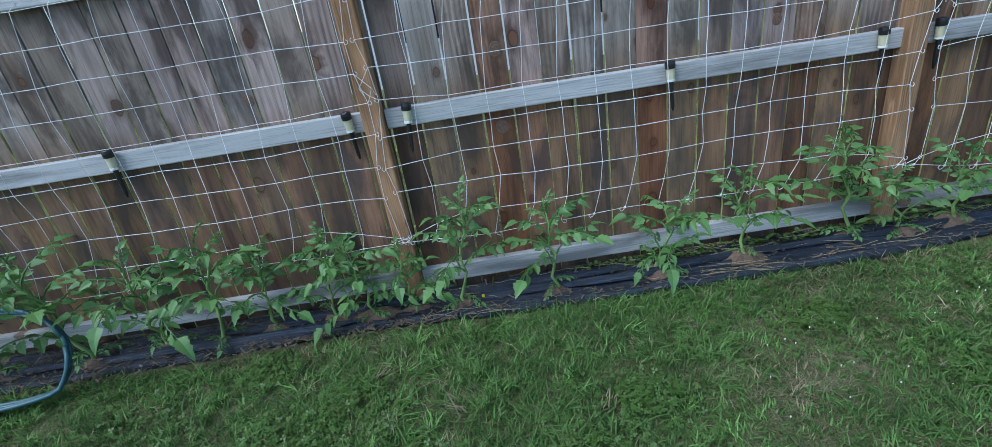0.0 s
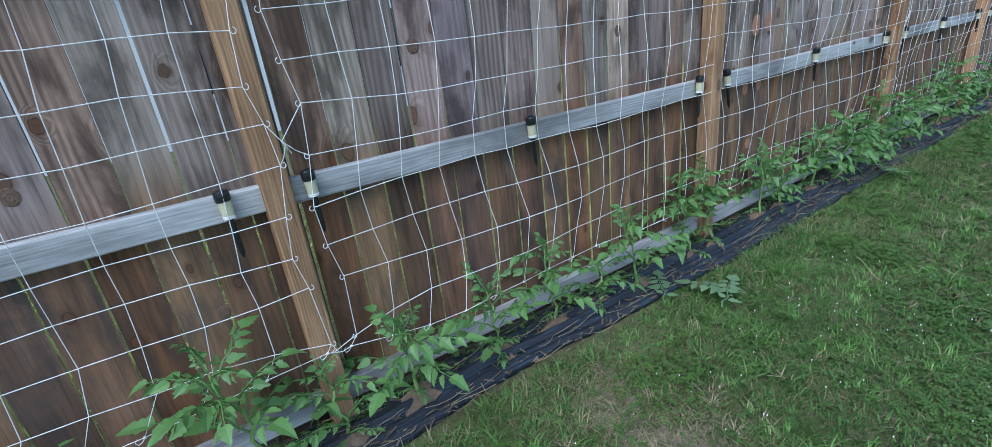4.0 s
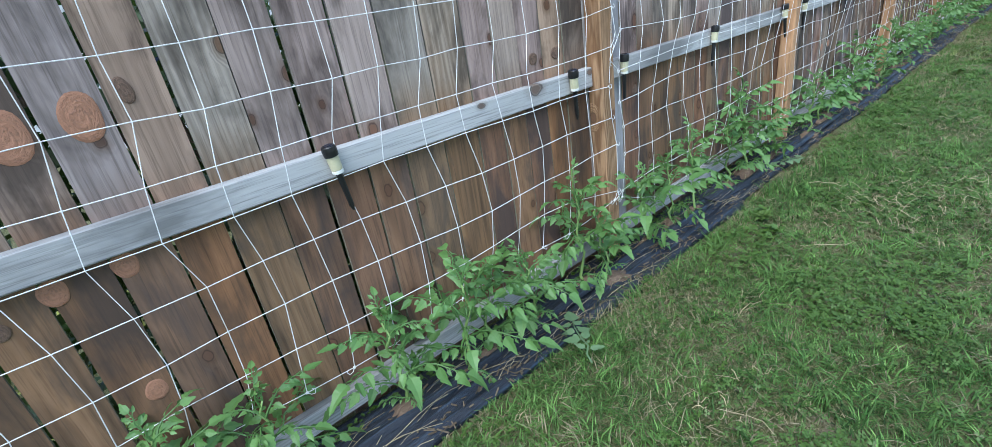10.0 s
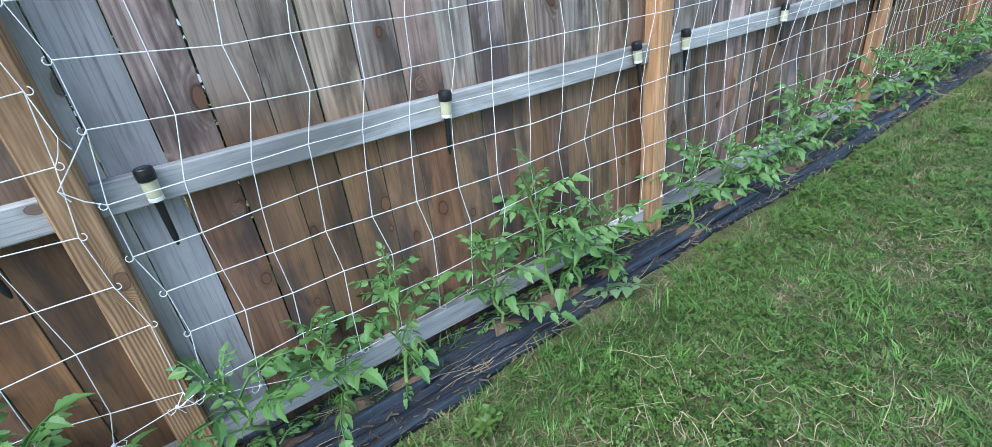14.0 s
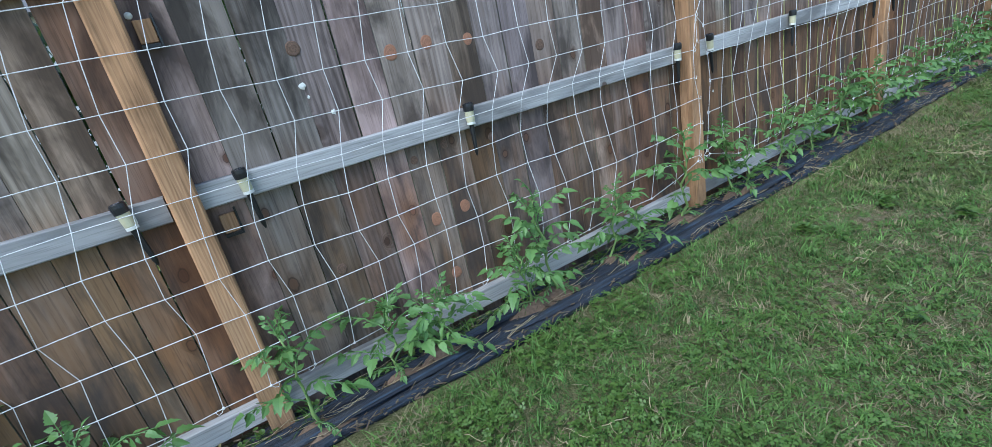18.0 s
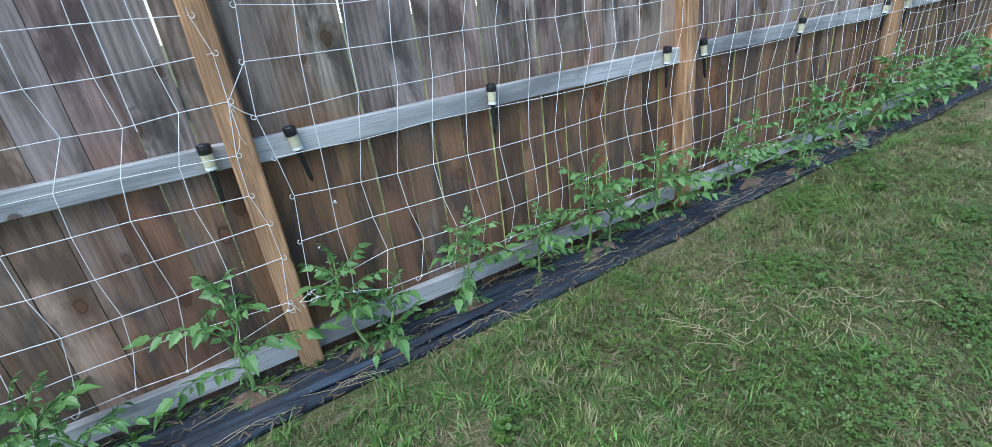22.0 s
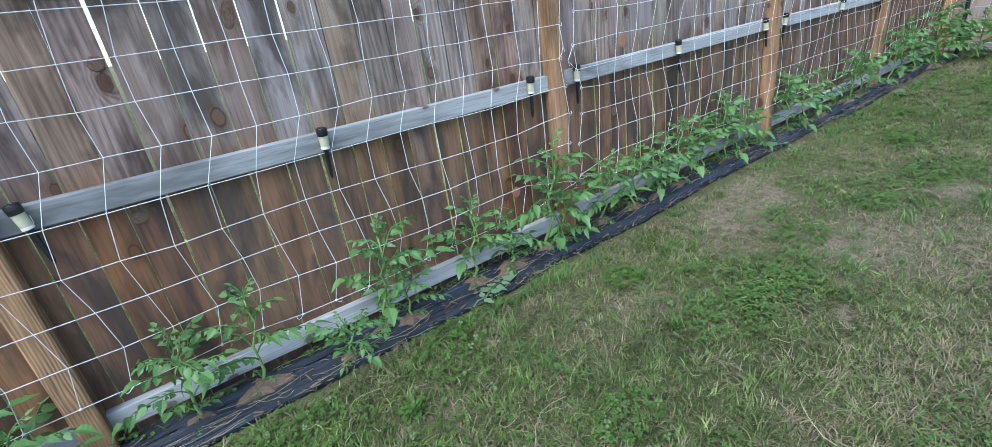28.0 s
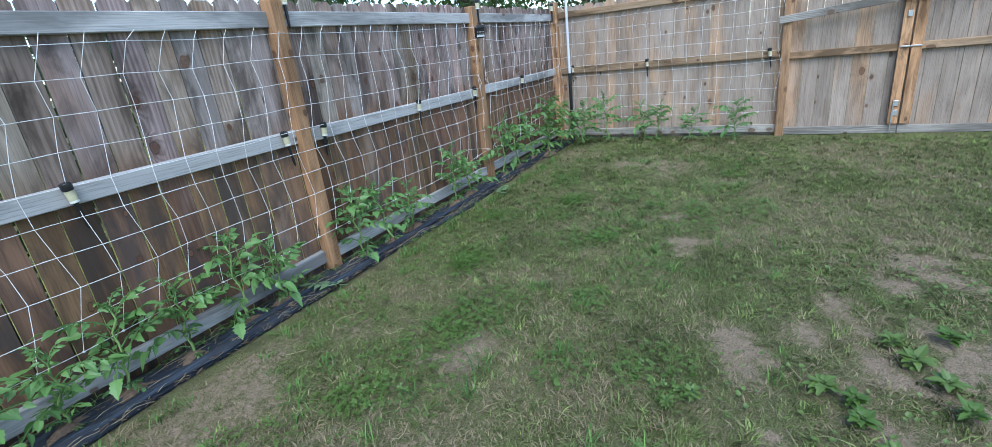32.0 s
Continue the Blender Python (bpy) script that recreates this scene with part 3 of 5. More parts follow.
clumps("grass_clump", 19000, (-2.6, 13.0, -2.6, -0.34), 17, "clumps of lawn grass, green and straw-dry")
clumps("grass_clump", 8000, (12.6, 17.2, -2.6, -0.34), 18, "clumps of lawn grass, green and straw-dry")
clumps("grass_clump", 11000, (17.0, 23.6, -5.3, -0.34), 19, "clumps of thin lawn grass, half dried")


def litter(name, count, seed, label):
    """Cut dry blades that lie flat in the lawn."""
    g = np.random.RandomState(seed)
    x, y = g.uniform(-1.5, 23.3, count), -0.38 - 2.4 * g.rand(count) ** 1.15
    y = np.where(x > 17, np.minimum(y * 1.7 + 0.25, -0.38), y)
    want = np.interp(x, [0, 5, 9, 14, 20], [0.2, 0.4, 0.65, 0.9, 0.9]) * (0.25 + 1.1 * NOISE_A(x * 1.4, y * 1.4 + 3)) + 0.7 * bareness(x, y)
    keep = g.rand(count) < want
    x, y = x[keep], y[keep]
    n = len(x)
    a, L, w = g.uniform(0, 2 * np.pi, n), g.uniform(0.02, 0.075, n), g.uniform(0.0013, 0.0028, n)
    bend, z = g.uniform(-0.25, 0.25, n), ground_height(x, y) + g.uniform(0.010, 0.034, n)
    v = np.zeros((n, 6, 3))
    for k, (f, s) in enumerate(((-0.5, 1), (-0.5, -1), (0.0, 1), (0.0, -1), (0.5, 1), (0.5, -1))):
        side = bend * L * (0.25 - f * f) * 4 * 0.3 + w * s / 2
        v[:, k, 0] = x + np.cos(a) * L * f - np.sin(a) * side
        v[:, k, 1] = np.minimum(y + np.sin(a) * L * f + np.cos(a) * side, -0.34)
        v[:, k, 2] = z + 0.006 * (f == 0)
    i = np.arange(n)[:, None] * 6
    quads = np.concatenate([i + [0, 1, 3, 2], i + [2, 3, 5, 4]], 1).reshape(-1, 4)
    tagged(new(name, mesh_from(name, v.reshape(-1, 3), quads, M_LITTER)), label, "dry grass", kind="stuff")


M_LITTER = leafy("dry_cut_grass", (0.20, 0.155, 0.085), (0.46, 0.38, 0.235), 0.8)
litter("dry_clipping", 30000, 20, "dry straw-coloured grass clippings lying in the lawn")


def tufts(name, count, seed, label):
    """Coarse tufts of broad blades that stand out of the lawn."""
    g = np.random.RandomState(seed)
    cx = g.uniform(-2.0, 22.5, count)
    cy = np.where(g.rand(count) < 0.3, -0.40 - 0.08 * g.rand(count), -0.45 - 2.4 * g.rand(count) ** 1.2)
    cy = np.where((g.rand(count) < 0.16) & (cx > 2.5), -0.075 - 0.05 * g.rand(count), cy)
    per = 16
    x = np.repeat(cx, per) + g.normal(0, 0.022, count * per)
    y = np.minimum(np.repeat(cy, per) + g.normal(0, 0.022, count * per), np.where(np.repeat(cy, per) > -0.2, -0.05, -0.36))
    n = len(x)
    h = np.repeat(g.uniform(0.05, 0.115, count), per) * g.uniform(0.5, 1.1, n)
    w, a, lean = g.uniform(0.003, 0.0055, n), g.uniform(0, 2 * np.pi, n), g.uniform(0.4, 1.5, n)
    v = np.zeros((n, 7, 3))
    for k, (f, s) in enumerate(((0.0, 0.8), (0.0, -0.8), (0.4, 1.0), (0.4, -1.0), (0.75, 0.7), (0.75, -0.7), (1.0, 0.0))):
        out = lean * h * f * f
        v[:, k, 0] = x + np.cos(a) * out - np.sin(a) * w * s / 2
        v[:, k, 1] = y + np.sin(a) * out + np.cos(a) * w * s / 2
        v[:, k, 2] = -0.012 + h * f * (1 - 0.42 * f * f * lean)
    i = np.arange(n)[:, None] * 7
    tri = np.concatenate([i + [0, 1, 3], i + [0, 3, 2], i + [2, 3, 5], i + [2, 5, 4], i + [4, 5, 6]], 1).reshape(-1, 3)
    me = mesh_from(name, v.reshape(-1, 3), tri, M_GRASS)
    me.attributes.new("dry", "FLOAT", "POINT").data.foreach_set("value", np.repeat(np.full(n, 0.05), 7).astype(np.float32))
    me.attributes.new("tone", "FLOAT", "POINT").data.foreach_set("value", np.repeat(g.uniform(0.8, 1.5, n), 7).astype(np.float32))
    tagged(new(name, me), label, "grass", kind="stuff")


tufts("grass_tuft", 1000, 14, "coarse bright green grass tufts in the lawn")


def clover(name, count, areas, seed, size, label, material):
    """Small leaves in threes, close above the soil."""
    g = np.random.RandomState(seed)
    pick = g.randint(0, len(areas), count)
    ar = np.array(areas)[pick]
    ang, rad = g.uniform(0, 2 * np.pi, count), np.sqrt(g.rand(count))
    x, y = ar[:, 0] + ar[:, 2] * rad * np.cos(ang), np.minimum(ar[:, 1] + ar[:, 2] * 0.8 * rad * np.sin(ang), -0.36)
    z = g.uniform(0.008, 0.04, count)
    vs = []
    turn_a, s = g.uniform(0, 6.28, count), size * g.uniform(0.7, 1.35, count)
    tx, ty = g.normal(0, 0.25, count), g.normal(0, 0.25, count)
    for k in range(3):
        q = turn_a + k * 2.094
        for along, across in ((0.0, 0.0), (0.75, 0.5), (1.1, 0.0), (0.75, -0.5)):
            px = s * (along * np.cos(q) - across * np.sin(q))
            py = s * (along * np.sin(q) + across * np.cos(q))
            vs.append(np.stack([x + px, y + py, z + px * tx + py * ty + 0.15 * s * (abs(across) > 0)], -1))
    v = np.stack(vs, 1)
    i = np.arange(count)[:, None] * 12
    quads = np.concatenate([i + [4 * k, 4 * k + 1, 4 * k + 2, 4 * k + 3] for k in range(3)], 1).reshape(-1, 4)
    me = mesh_from(name, v.reshape(-1, 3), quads, material)
    tagged(new(name, me), label, "clover", kind="stuff")


g0 = np.random.RandomState(21)
clover("clover_patch", 36000, [(g0.uniform(-1.5, 8.0), -0.5 - 2.2 * g0.rand(), g0.uniform(0.1, 0.4)) for _ in range(130)], 22, 0.0085, "small green clover leaves in the lawn", M_WEED)
clover("clover_patch", 30000, [(g0.uniform(7.5, 22.0), -0.42 - 2.2 * g0.rand(), g0.uniform(0.12, 0.4)) for _ in range(170)], 23, 0.010, "small green clover leaves in the lawn", M_WEED)


# ---- the fence ----
def picket_mesh(width, material, seed, top=TOP):
    """A dog-eared board with eased edges."""
    r = random.Random(seed)
    b = bmesh.new()
    h, e = width / 2, 0.032
    line = [(-h, 0.0), (h, 0.0), (h, top - e), (h - e * 0.9, top), (-h + e * 0.9, top), (-h, top - e)]
    front = [b.verts.new((x, 0.0, z)) for x, z in line]
    b.faces.new(front)
    ext = bmesh.ops.extrude_face_region(b, geom=b.faces[:])
    bmesh.ops.translate(b, verts=[g for g in ext["geom"] if isinstance(g, bmesh.types.BMVert)], vec=(0, 0.014, 0))
    bmesh.ops.recalc_face_normals(b, faces=b.faces)
    me = bpy.data.meshes.new("picket")
    b.to_mesh(me)
    b.free()
    me.materials.append(material)
    me.materials.append(M_EDGE)
    for p in me.polygons:
        if abs(p.normal.x) > 0.95:
            p.material_index = 1
    return me


def timber(x0, x1, z0, z1, y0=-0.038, y1=-0.0005, material=None):
    """A rail of sawn timber with eased edges and a slight bow."""
    b = bmesh.new()
    n = 9
    rings = []
    for i in range(n):
        x = x0 + (x1 - x0) * i / (n - 1)
        s = 0.004 * math.sin(math.pi * i / (n - 1) + x0)
        e = 0.004
        ring = [(y0 + e, z0), (y1, z0), (y1, z1), (y0 + e, z1), (y0, z1 - e), (y0, z0 + e)]
        rings.append([b.verts.new((x, y, z + s)) for y, z in ring])
    for lo, hi in zip(rings, rings[1:]):
        for k in range(6):
            b.faces.new((lo[k], hi[k], hi[(k + 1) % 6], lo[(k + 1) % 6]))
    b.faces.new(rings[0])
    b.faces.new(rings[-1][::-1])
    bmesh.ops.recalc_face_normals(b, faces=b.faces)
    return b


def post_mesh(height, material=M_POST, size=0.089):
    b = box(-size / 2, size / 2, -size, -0.001, -0.05, height, 0.006)
    me = bpy.data.meshes.new("post")
    b.to_mesh(me)
    b.free()
    me.materials.append(material)
    return me


fence = thing("wall_long_fence", (0, 0, 0), "weathered brown board fence with silvered rails and square posts", "fence", kind="structure")
for i, x in enumerate(POSTS):
    share("post", post_mesh(TOP + R.uniform(-0.01, 0.025)), fence, pose(x, 0, 0, R.uniform(-0.5, 0.5), R.uniform(-0.4, 0.4), 0))
for a, c in zip(POSTS, POSTS[1:]):
    for z0, z1 in (LOW, MID, HIGH):
        d = R.uniform(-0.006, 0.006)
        part("rail", timber(a + 0.046, c - 0.046, z0 + d, z1 + d), M_RAIL, fence)


# ---- string trellis nets ----
def net(x0, x1, cols, levels, drift, seed, turned=False):
    """A white twine net tied at its ends: every cord is a part. levels: height of each row; drift: how far each row hangs along the fence."""
    r = random.Random(seed)
    rows = len(levels) - 1
    home = thing("trellis_net", (x0, -0.098, 0), "white twine trellis net tied in front of the fence posts", "garden net", "trellis nets along the fences")
    wide = x1 - x0
    if turned:
        home.matrix_basis = Matrix.Translation((CORNER_X - 0.098, -x0, 0)) @ Matrix.Rotation(radians(-90), 4, "Z")
    knots = {}
    for i in range(cols + 1):
        u = i / cols
        near = 1.0 if turned else min(1.0, min(abs(x0 + u * wide - p) for p in POSTS) / 0.5)
        ends = min(1.0, min(i, cols - i) / 2.0)
        for j in range(rows + 1):
            slide = drift[j] * (0.85 + 0.3 * math.sin(u * 5 + j)) + r.uniform(-0.007, 0.007)
            pull = 0.0 if ends == 1 else (1 - ends) * 0.022 * math.sin(j * 1.5 + seed)
            z = levels[j] - 0.010 * near + pull + r.uniform(-0.004, 0.004)
            if ends < 1 and levels[j] < 0.47 and not turned:
                z += (0.345 - z) * (1 - ends) * 0.8
            knots[i, j] = Vector((u * wide + slide * ends + pull, 0.045 * near * (0.5 + 0.5 * math.sin(i * 0.7 + j)), z))
    for j in range(rows + 1):
        part("horizontal_cord", tube([knots[i, j] for i in range(cols + 1)], 0.0014, 4), M_STRING, home)
    for i in range(cols + 1):
        line = [knots[i, j] for j in range(rows + 1)]
        line.insert(0, line[0] + Vector((r.uniform(0.03, 0.07), 0.03, max(0.02, min(0.05, 1.64 - line[0].z)))))
        tail = line[-1]
        s = r.choice((-1, -1, 1))
        if r.random() < 0.75:
            line += [tail + Vector((0.010 * s, -0.002, -0.012)), tail + Vector((0.022 * s, 0.0, -0.018)), tail + Vector((0.028 * s, 0.004, -0.008)), tail + Vector((0.02 * s, 0.006, 0.0))]
        part("vertical_cord", tube(line, 0.00135, 4), M_STRING, home)
        part("end_knot", lathe([(0.001, -0.006), (0.005, -0.003), (0.0055, 0.003), (0.001, 0.006)], 6), M_STRING, home).matrix_basis = Matrix.Translation(tail) @ Matrix.Rotation(r.uniform(0, 3), 4, "Y")
    for i in (0, cols):
        s = 1 if i else -1
        for j in range(rows):
            c = knots[i, j]
            turn_back = [c + Vector((0.008 * s * (1 - math.cos(q)), -0.004, -0.009 * math.sin(q))) for q in np.linspace(0.0, 4.6, 8)]
            part("tied_loop", tube(turn_back, 0.0014, 4), M_STRING, home)
        if not turned:
            for j in (4, rows):
                c = knots[i, j]
                hub = Vector((c.x + (-0.07 if i == 0 else 0.03), -0.004, c.z + (0.06 if j == 4 else 0.01)))
                part("tie_cord", tube([c, hub.lerp(c, 0.5) + Vector((0, -0.004, -0.006)), hub, hub + Vector((0.012, 0.003, -0.03))], 0.0015, 4), M_STRING, home)
                part("tie_cord", tube([knots[i, j - 1], hub], 0.0015, 4), M_STRING, home)
    return home


ROWS_FIRST = (1.60, 1.455, 1.31, 1.17, 1.02, 0.88, 0.755, 0.61, 0.46, 0.335)
ROWS_LAST = (1.565, 1.427, 1.285, 1.137, 0.995, 0.86, 0.72, 0.575, 0.43, 0.29)
net(-4.75, -0.03, 29, ROWS_FIRST, (0.03, 0.02, 0.01, 0.0, 0.0, 0.0, 0.01, 0.01, -0.02, -0.05), 20)
net(0.014, 2.459, 15, ROWS_FIRST, (0.05, 0.04, 0.02, 0.01, 0.0, 0.0, 0.0, 0.01, -0.02, -0.08), 21)
net(2.566, 7.317, 29, (1.66, 1.51, 1.356, 1.20, 1.054, 0.909, 0.751, 0.589, 0.428, 0.276), (0.03, 0.025, 0.02, 0.015, -0.015, -0.025, 0.01, 0.03, 0.015, -0.02), 22)
net(7.39, 12.03, 28, (1.56, 1.41, 1.26, 1.112, 0.963, 0.822, 0.672, 0.52, 0.37, 0.215), (0.05, 0.04, 0.02, 0.04, -0.02, -0.04, -0.045, -0.02, -0.04, -0.07), 23)
net(12.134, 16.86, 29, (1.70, 1.54, 1.39, 1.245, 1.085, 0.91, 0.735, 0.58, 0.42, 0.25), (0.06, 0.05, 0.04, 0.03, 0.03, -0.03, -0.05, -0.03, 0.0, -0.05), 24)
net(16.976, 21.51, 27, ROWS_LAST, (0.05, 0.0, 0.03, 0.0, -0.03, -0.02, 0.01, 0.03, 0.0, -0.05), 25)
net(21.68, 23.72, 12, ROWS_LAST, (0.04, 0.0, 0.02, 0.0, -0.02, -0.02, 0.01, 0.02, 0.0, -0.04), 26)
net(0.12, 2.76, 16, ROWS_LAST, (0.02, 0.0, 0.01, 0.0, -0.01, 0.0, 0.01, 0.0, 0.0, -0.02), 31, True)


# ---- solar stake lights clipped to the middle rail ----
def stake_light(x, seed, label="black solar stake light with yellowed lens hung on the rail", turned=False):
    r = random.Random(seed)
    home = thing("solar_stake_light", (x, -0.062, 0.985), label, "solar light", "stake lights on the rail")
    home.rotation_euler = (radians(r.uniform(-3, 5)), radians(r.uniform(-9, 4)), r.uniform(0, 6))
    home.rotation_euler[2] = 0.0
    if turned:
        home.location = (CORNER_X - 0.062, -x, 0.985)
        home.rotation_euler[2] = radians(-90)
    cap = part("cap", lathe([(0.019, -0.016), (0.0225, -0.014), (0.0235, 0.004), (0.0225, 0.016), (0.019, 0.019)], 20), M_BLACK, home, smooth=False)
    part("solar_panel", box(-0.0115, 0.0115, -0.0115, 0.0115, 0.0185, 0.0205, 0.0005), M_PANEL, cap)
    part("lens", lathe([(0.0165, -0.062), (0.0182, -0.058), (0.0195, -0.02), (0.0195, -0.0155)], 18), M_CREAM, home)
    part("collar", lathe([(0.0115, -0.073), (0.0185, -0.071), (0.0185, -0.062), (0.0165, -0.0605)], 18), M_CLIP, home)
    part("stake", lathe([(0.0035, -0.205), (0.0085, -0.185), (0.0105, -0.078), (0.0115, -0.072)], 10), M_BLACK, home)
    part("hook", tube([(0, 0.016, -0.066), (0.016, 0.02, -0.062), (0.02, 0.028, -0.02)], 0.0022, 5), M_CLIP, home)
    return home


for n, x in enumerate((-2.3, -1.2, -0.13, 0.14, 1.33, 2.30, 2.56, 3.50, 4.68, 4.93, 5.97, 7.10, 7.47, 8.35, 9.33, 9.68, 10.59, 11.93, 12.21, 13.07, 14.20, 14.50, 15.50, 16.65, 17.00, 17.96, 19.10, 19.42, 20.50, 21.45, 22.6)):
    stake_light(x, 300 + n)
for n, x in enumerate((19.335, 21.70, 23.70)):
    high = stake_light(x, 380 + n, "black solar stake light fixed beside a post top")
    high.location = (x, -0.06, 1.80)
    high.rotation_euler = (0, 0, 0)
for n, y in enumerate((0.28, 1.28, 2.66)):
    stake_light(y, 350 + n, turned=True)


# ---- tomato plants ----
def leaflet(b, base, ahead, up, size, r, fold=0.24):
    """One lobed tomato leaflet, folded along its rib and drooping."""
    side = ahead.cross(up).normalized()
    prof = ((0.0, 0.03), (0.08, 0.20), (0.18, 0.30), (0.27, 0.25), (0.37, 0.31), (0.47, 0.23), (0.57, 0.25), (0.68, 0.16), (0.82, 0.11), (1.0, 0.0))
    droop = r.uniform(-0.1, 0.6)
    rib, left, right = [], [], []
    for f, w in prof:
        c = base + ahead * size * f - up * size * droop * f * f
        rib.append(b.verts.new(c))
        if w > 0:
            lift = up * size * w * fold
            left.append(b.verts.new(c + side * size * w * r.uniform(0.8, 1.2) + lift))
            right.append(b.verts.new(c - side * size * w * r.uniform(0.8, 1.2) + lift))
    for k in range(len(left) - 1):
        b.faces.new((rib[k], rib[k + 1], left[k + 1], left[k]))
        b.faces.new((rib[k + 1], rib[k], right[k], right[k + 1]))
    b.faces.new((rib[-2], rib[-1], left[-1]))
    b.faces.new((rib[-1], rib[-2], right[-1]))


def tomato_leaf(r, length):
    """A compound leaf along +x: stalk, pairs of leaflets and a tip."""
    b = bmesh.new()
    arch, fall = r.uniform(0.12, 0.35), r.uniform(0.4, 0.95)
    pts = [Vector((length * f, length * 0.08 * math.sin(3 * f) * r.uniform(-1, 1), length * (arch * f * 1.6 - fall * f * f))) for f in np.linspace(0, 1, 7)]
    tube(pts, [0.0035 * (1 - 0.75 * f) + 0.0006 for f in np.linspace(0, 1, 7)], 4, b)
    for f, s in ((0.26, 0.24), (0.37, 0.11), (0.47, 0.31), (0.57, 0.12), (0.67, 0.33), (0.77, 0.13), (0.87, 0.29)):
        k = f * 6
        i = int(k)
        p = pts[i].lerp(pts[i + 1], k - i)
        d = (pts[i + 1] - pts[i]).normalized()
        for sign in (-1, 1):
            a = radians(r.uniform(45, 75)) * sign
            ahead = Matrix.Rotation(a, 3, "Z") @ d
            ahead.z -= r.uniform(0.0, 0.35)
            ahead.normalize()
            up = (Vector((0, 0, 1)) - ahead * ahead.z + Vector((r.uniform(-0.3, 0.3), r.uniform(-0.3, 0.3), 0))).normalized()
            q = p + ahead * 0.012
            tube([p, q], 0.0012, 3, b, False)
            leaflet(b, q, ahead, up, length * s * r.uniform(0.68, 1.0), r)
    d = (pts[-1] - pts[-2]).normalized()
    leaflet(b, pts[-1], d, (Vector((0, 0, 1)) - d * d.z).normalized(), length * 0.4, r)
    return b


def tomato_plant(seed, height, leaves, spread, lean=0.0, low=0.22):
    r = random.Random(seed)
    home = thing("tomato_plant", (0, 0, 0), "young green tomato plant with lobed leaves in black fabric", "tomato plant", "tomato plants along the fence")
    n = 8
    bend = [Vector((lean * height * (k / n) ** 1.5 + 0.014 * math.sin(k * 1.7 + seed), 0.012 * math.cos(k * 2.3 + seed) + 0.04 * k / n, height * k / n)) for k in range(n + 1)]
    part("stem", tube(bend, [0.0088 * (1 - 0.6 * k / n) for k in range(n + 1)], 7), M_STEM, home, smooth=True)
    for k in range(leaves):
        f = low + (1 - low) * k / (leaves - 1)
        q = f * n
        i = min(int(q), n - 1)
        p = bend[i].lerp(bend[i + 1], q - i)
        size = spread * (1.1 - 0.55 * abs(f - 0.45) - (0.35 if f > 0.85 else 0)) * r.uniform(0.8, 1.15)
        ob = part("leaf", tomato_leaf(r, size), M_LEAF, home)
        pitch = -radians(r.uniform(22, 48) + 30 * max(0, f - 0.7) / 0.3)
        ob.matrix_basis = Matrix.Translation(p) @ Matrix.Rotation(k * 2.4 + seed + r.uniform(-0.4, 0.4), 4, "Z") @ Matrix.Rotation(pitch, 4, "Y")
    for k in range(3):
        ob = part("leaf", tomato_leaf(r, 0.085 * r.uniform(0.8, 1.3)), M_LEAF, home)
        ob.matrix_basis = Matrix.Translation((0, 0, 0.035 + 0.02 * k)) @ Matrix.Rotation(k * 2.1 + seed, 4, "Z") @ Matrix.Rotation(-0.25, 4, "Y")
    return home


KINDS = [tomato_plant(41, 0.30, 10, 0.19, 0.0, 0.28), tomato_plant(42, 0.40, 11, 0.195, 0.1, 0.36), tomato_plant(43, 0.35, 13, 0.205, 0.05, 0.28), tomato_plant(44, 0.46, 13, 0.195, -0.08, 0.38), tomato_plant(45, 0.24, 9, 0.16, 0.0, 0.25), tomato_plant(46, 0.43, 14, 0.215, 0.06, 0.28)]
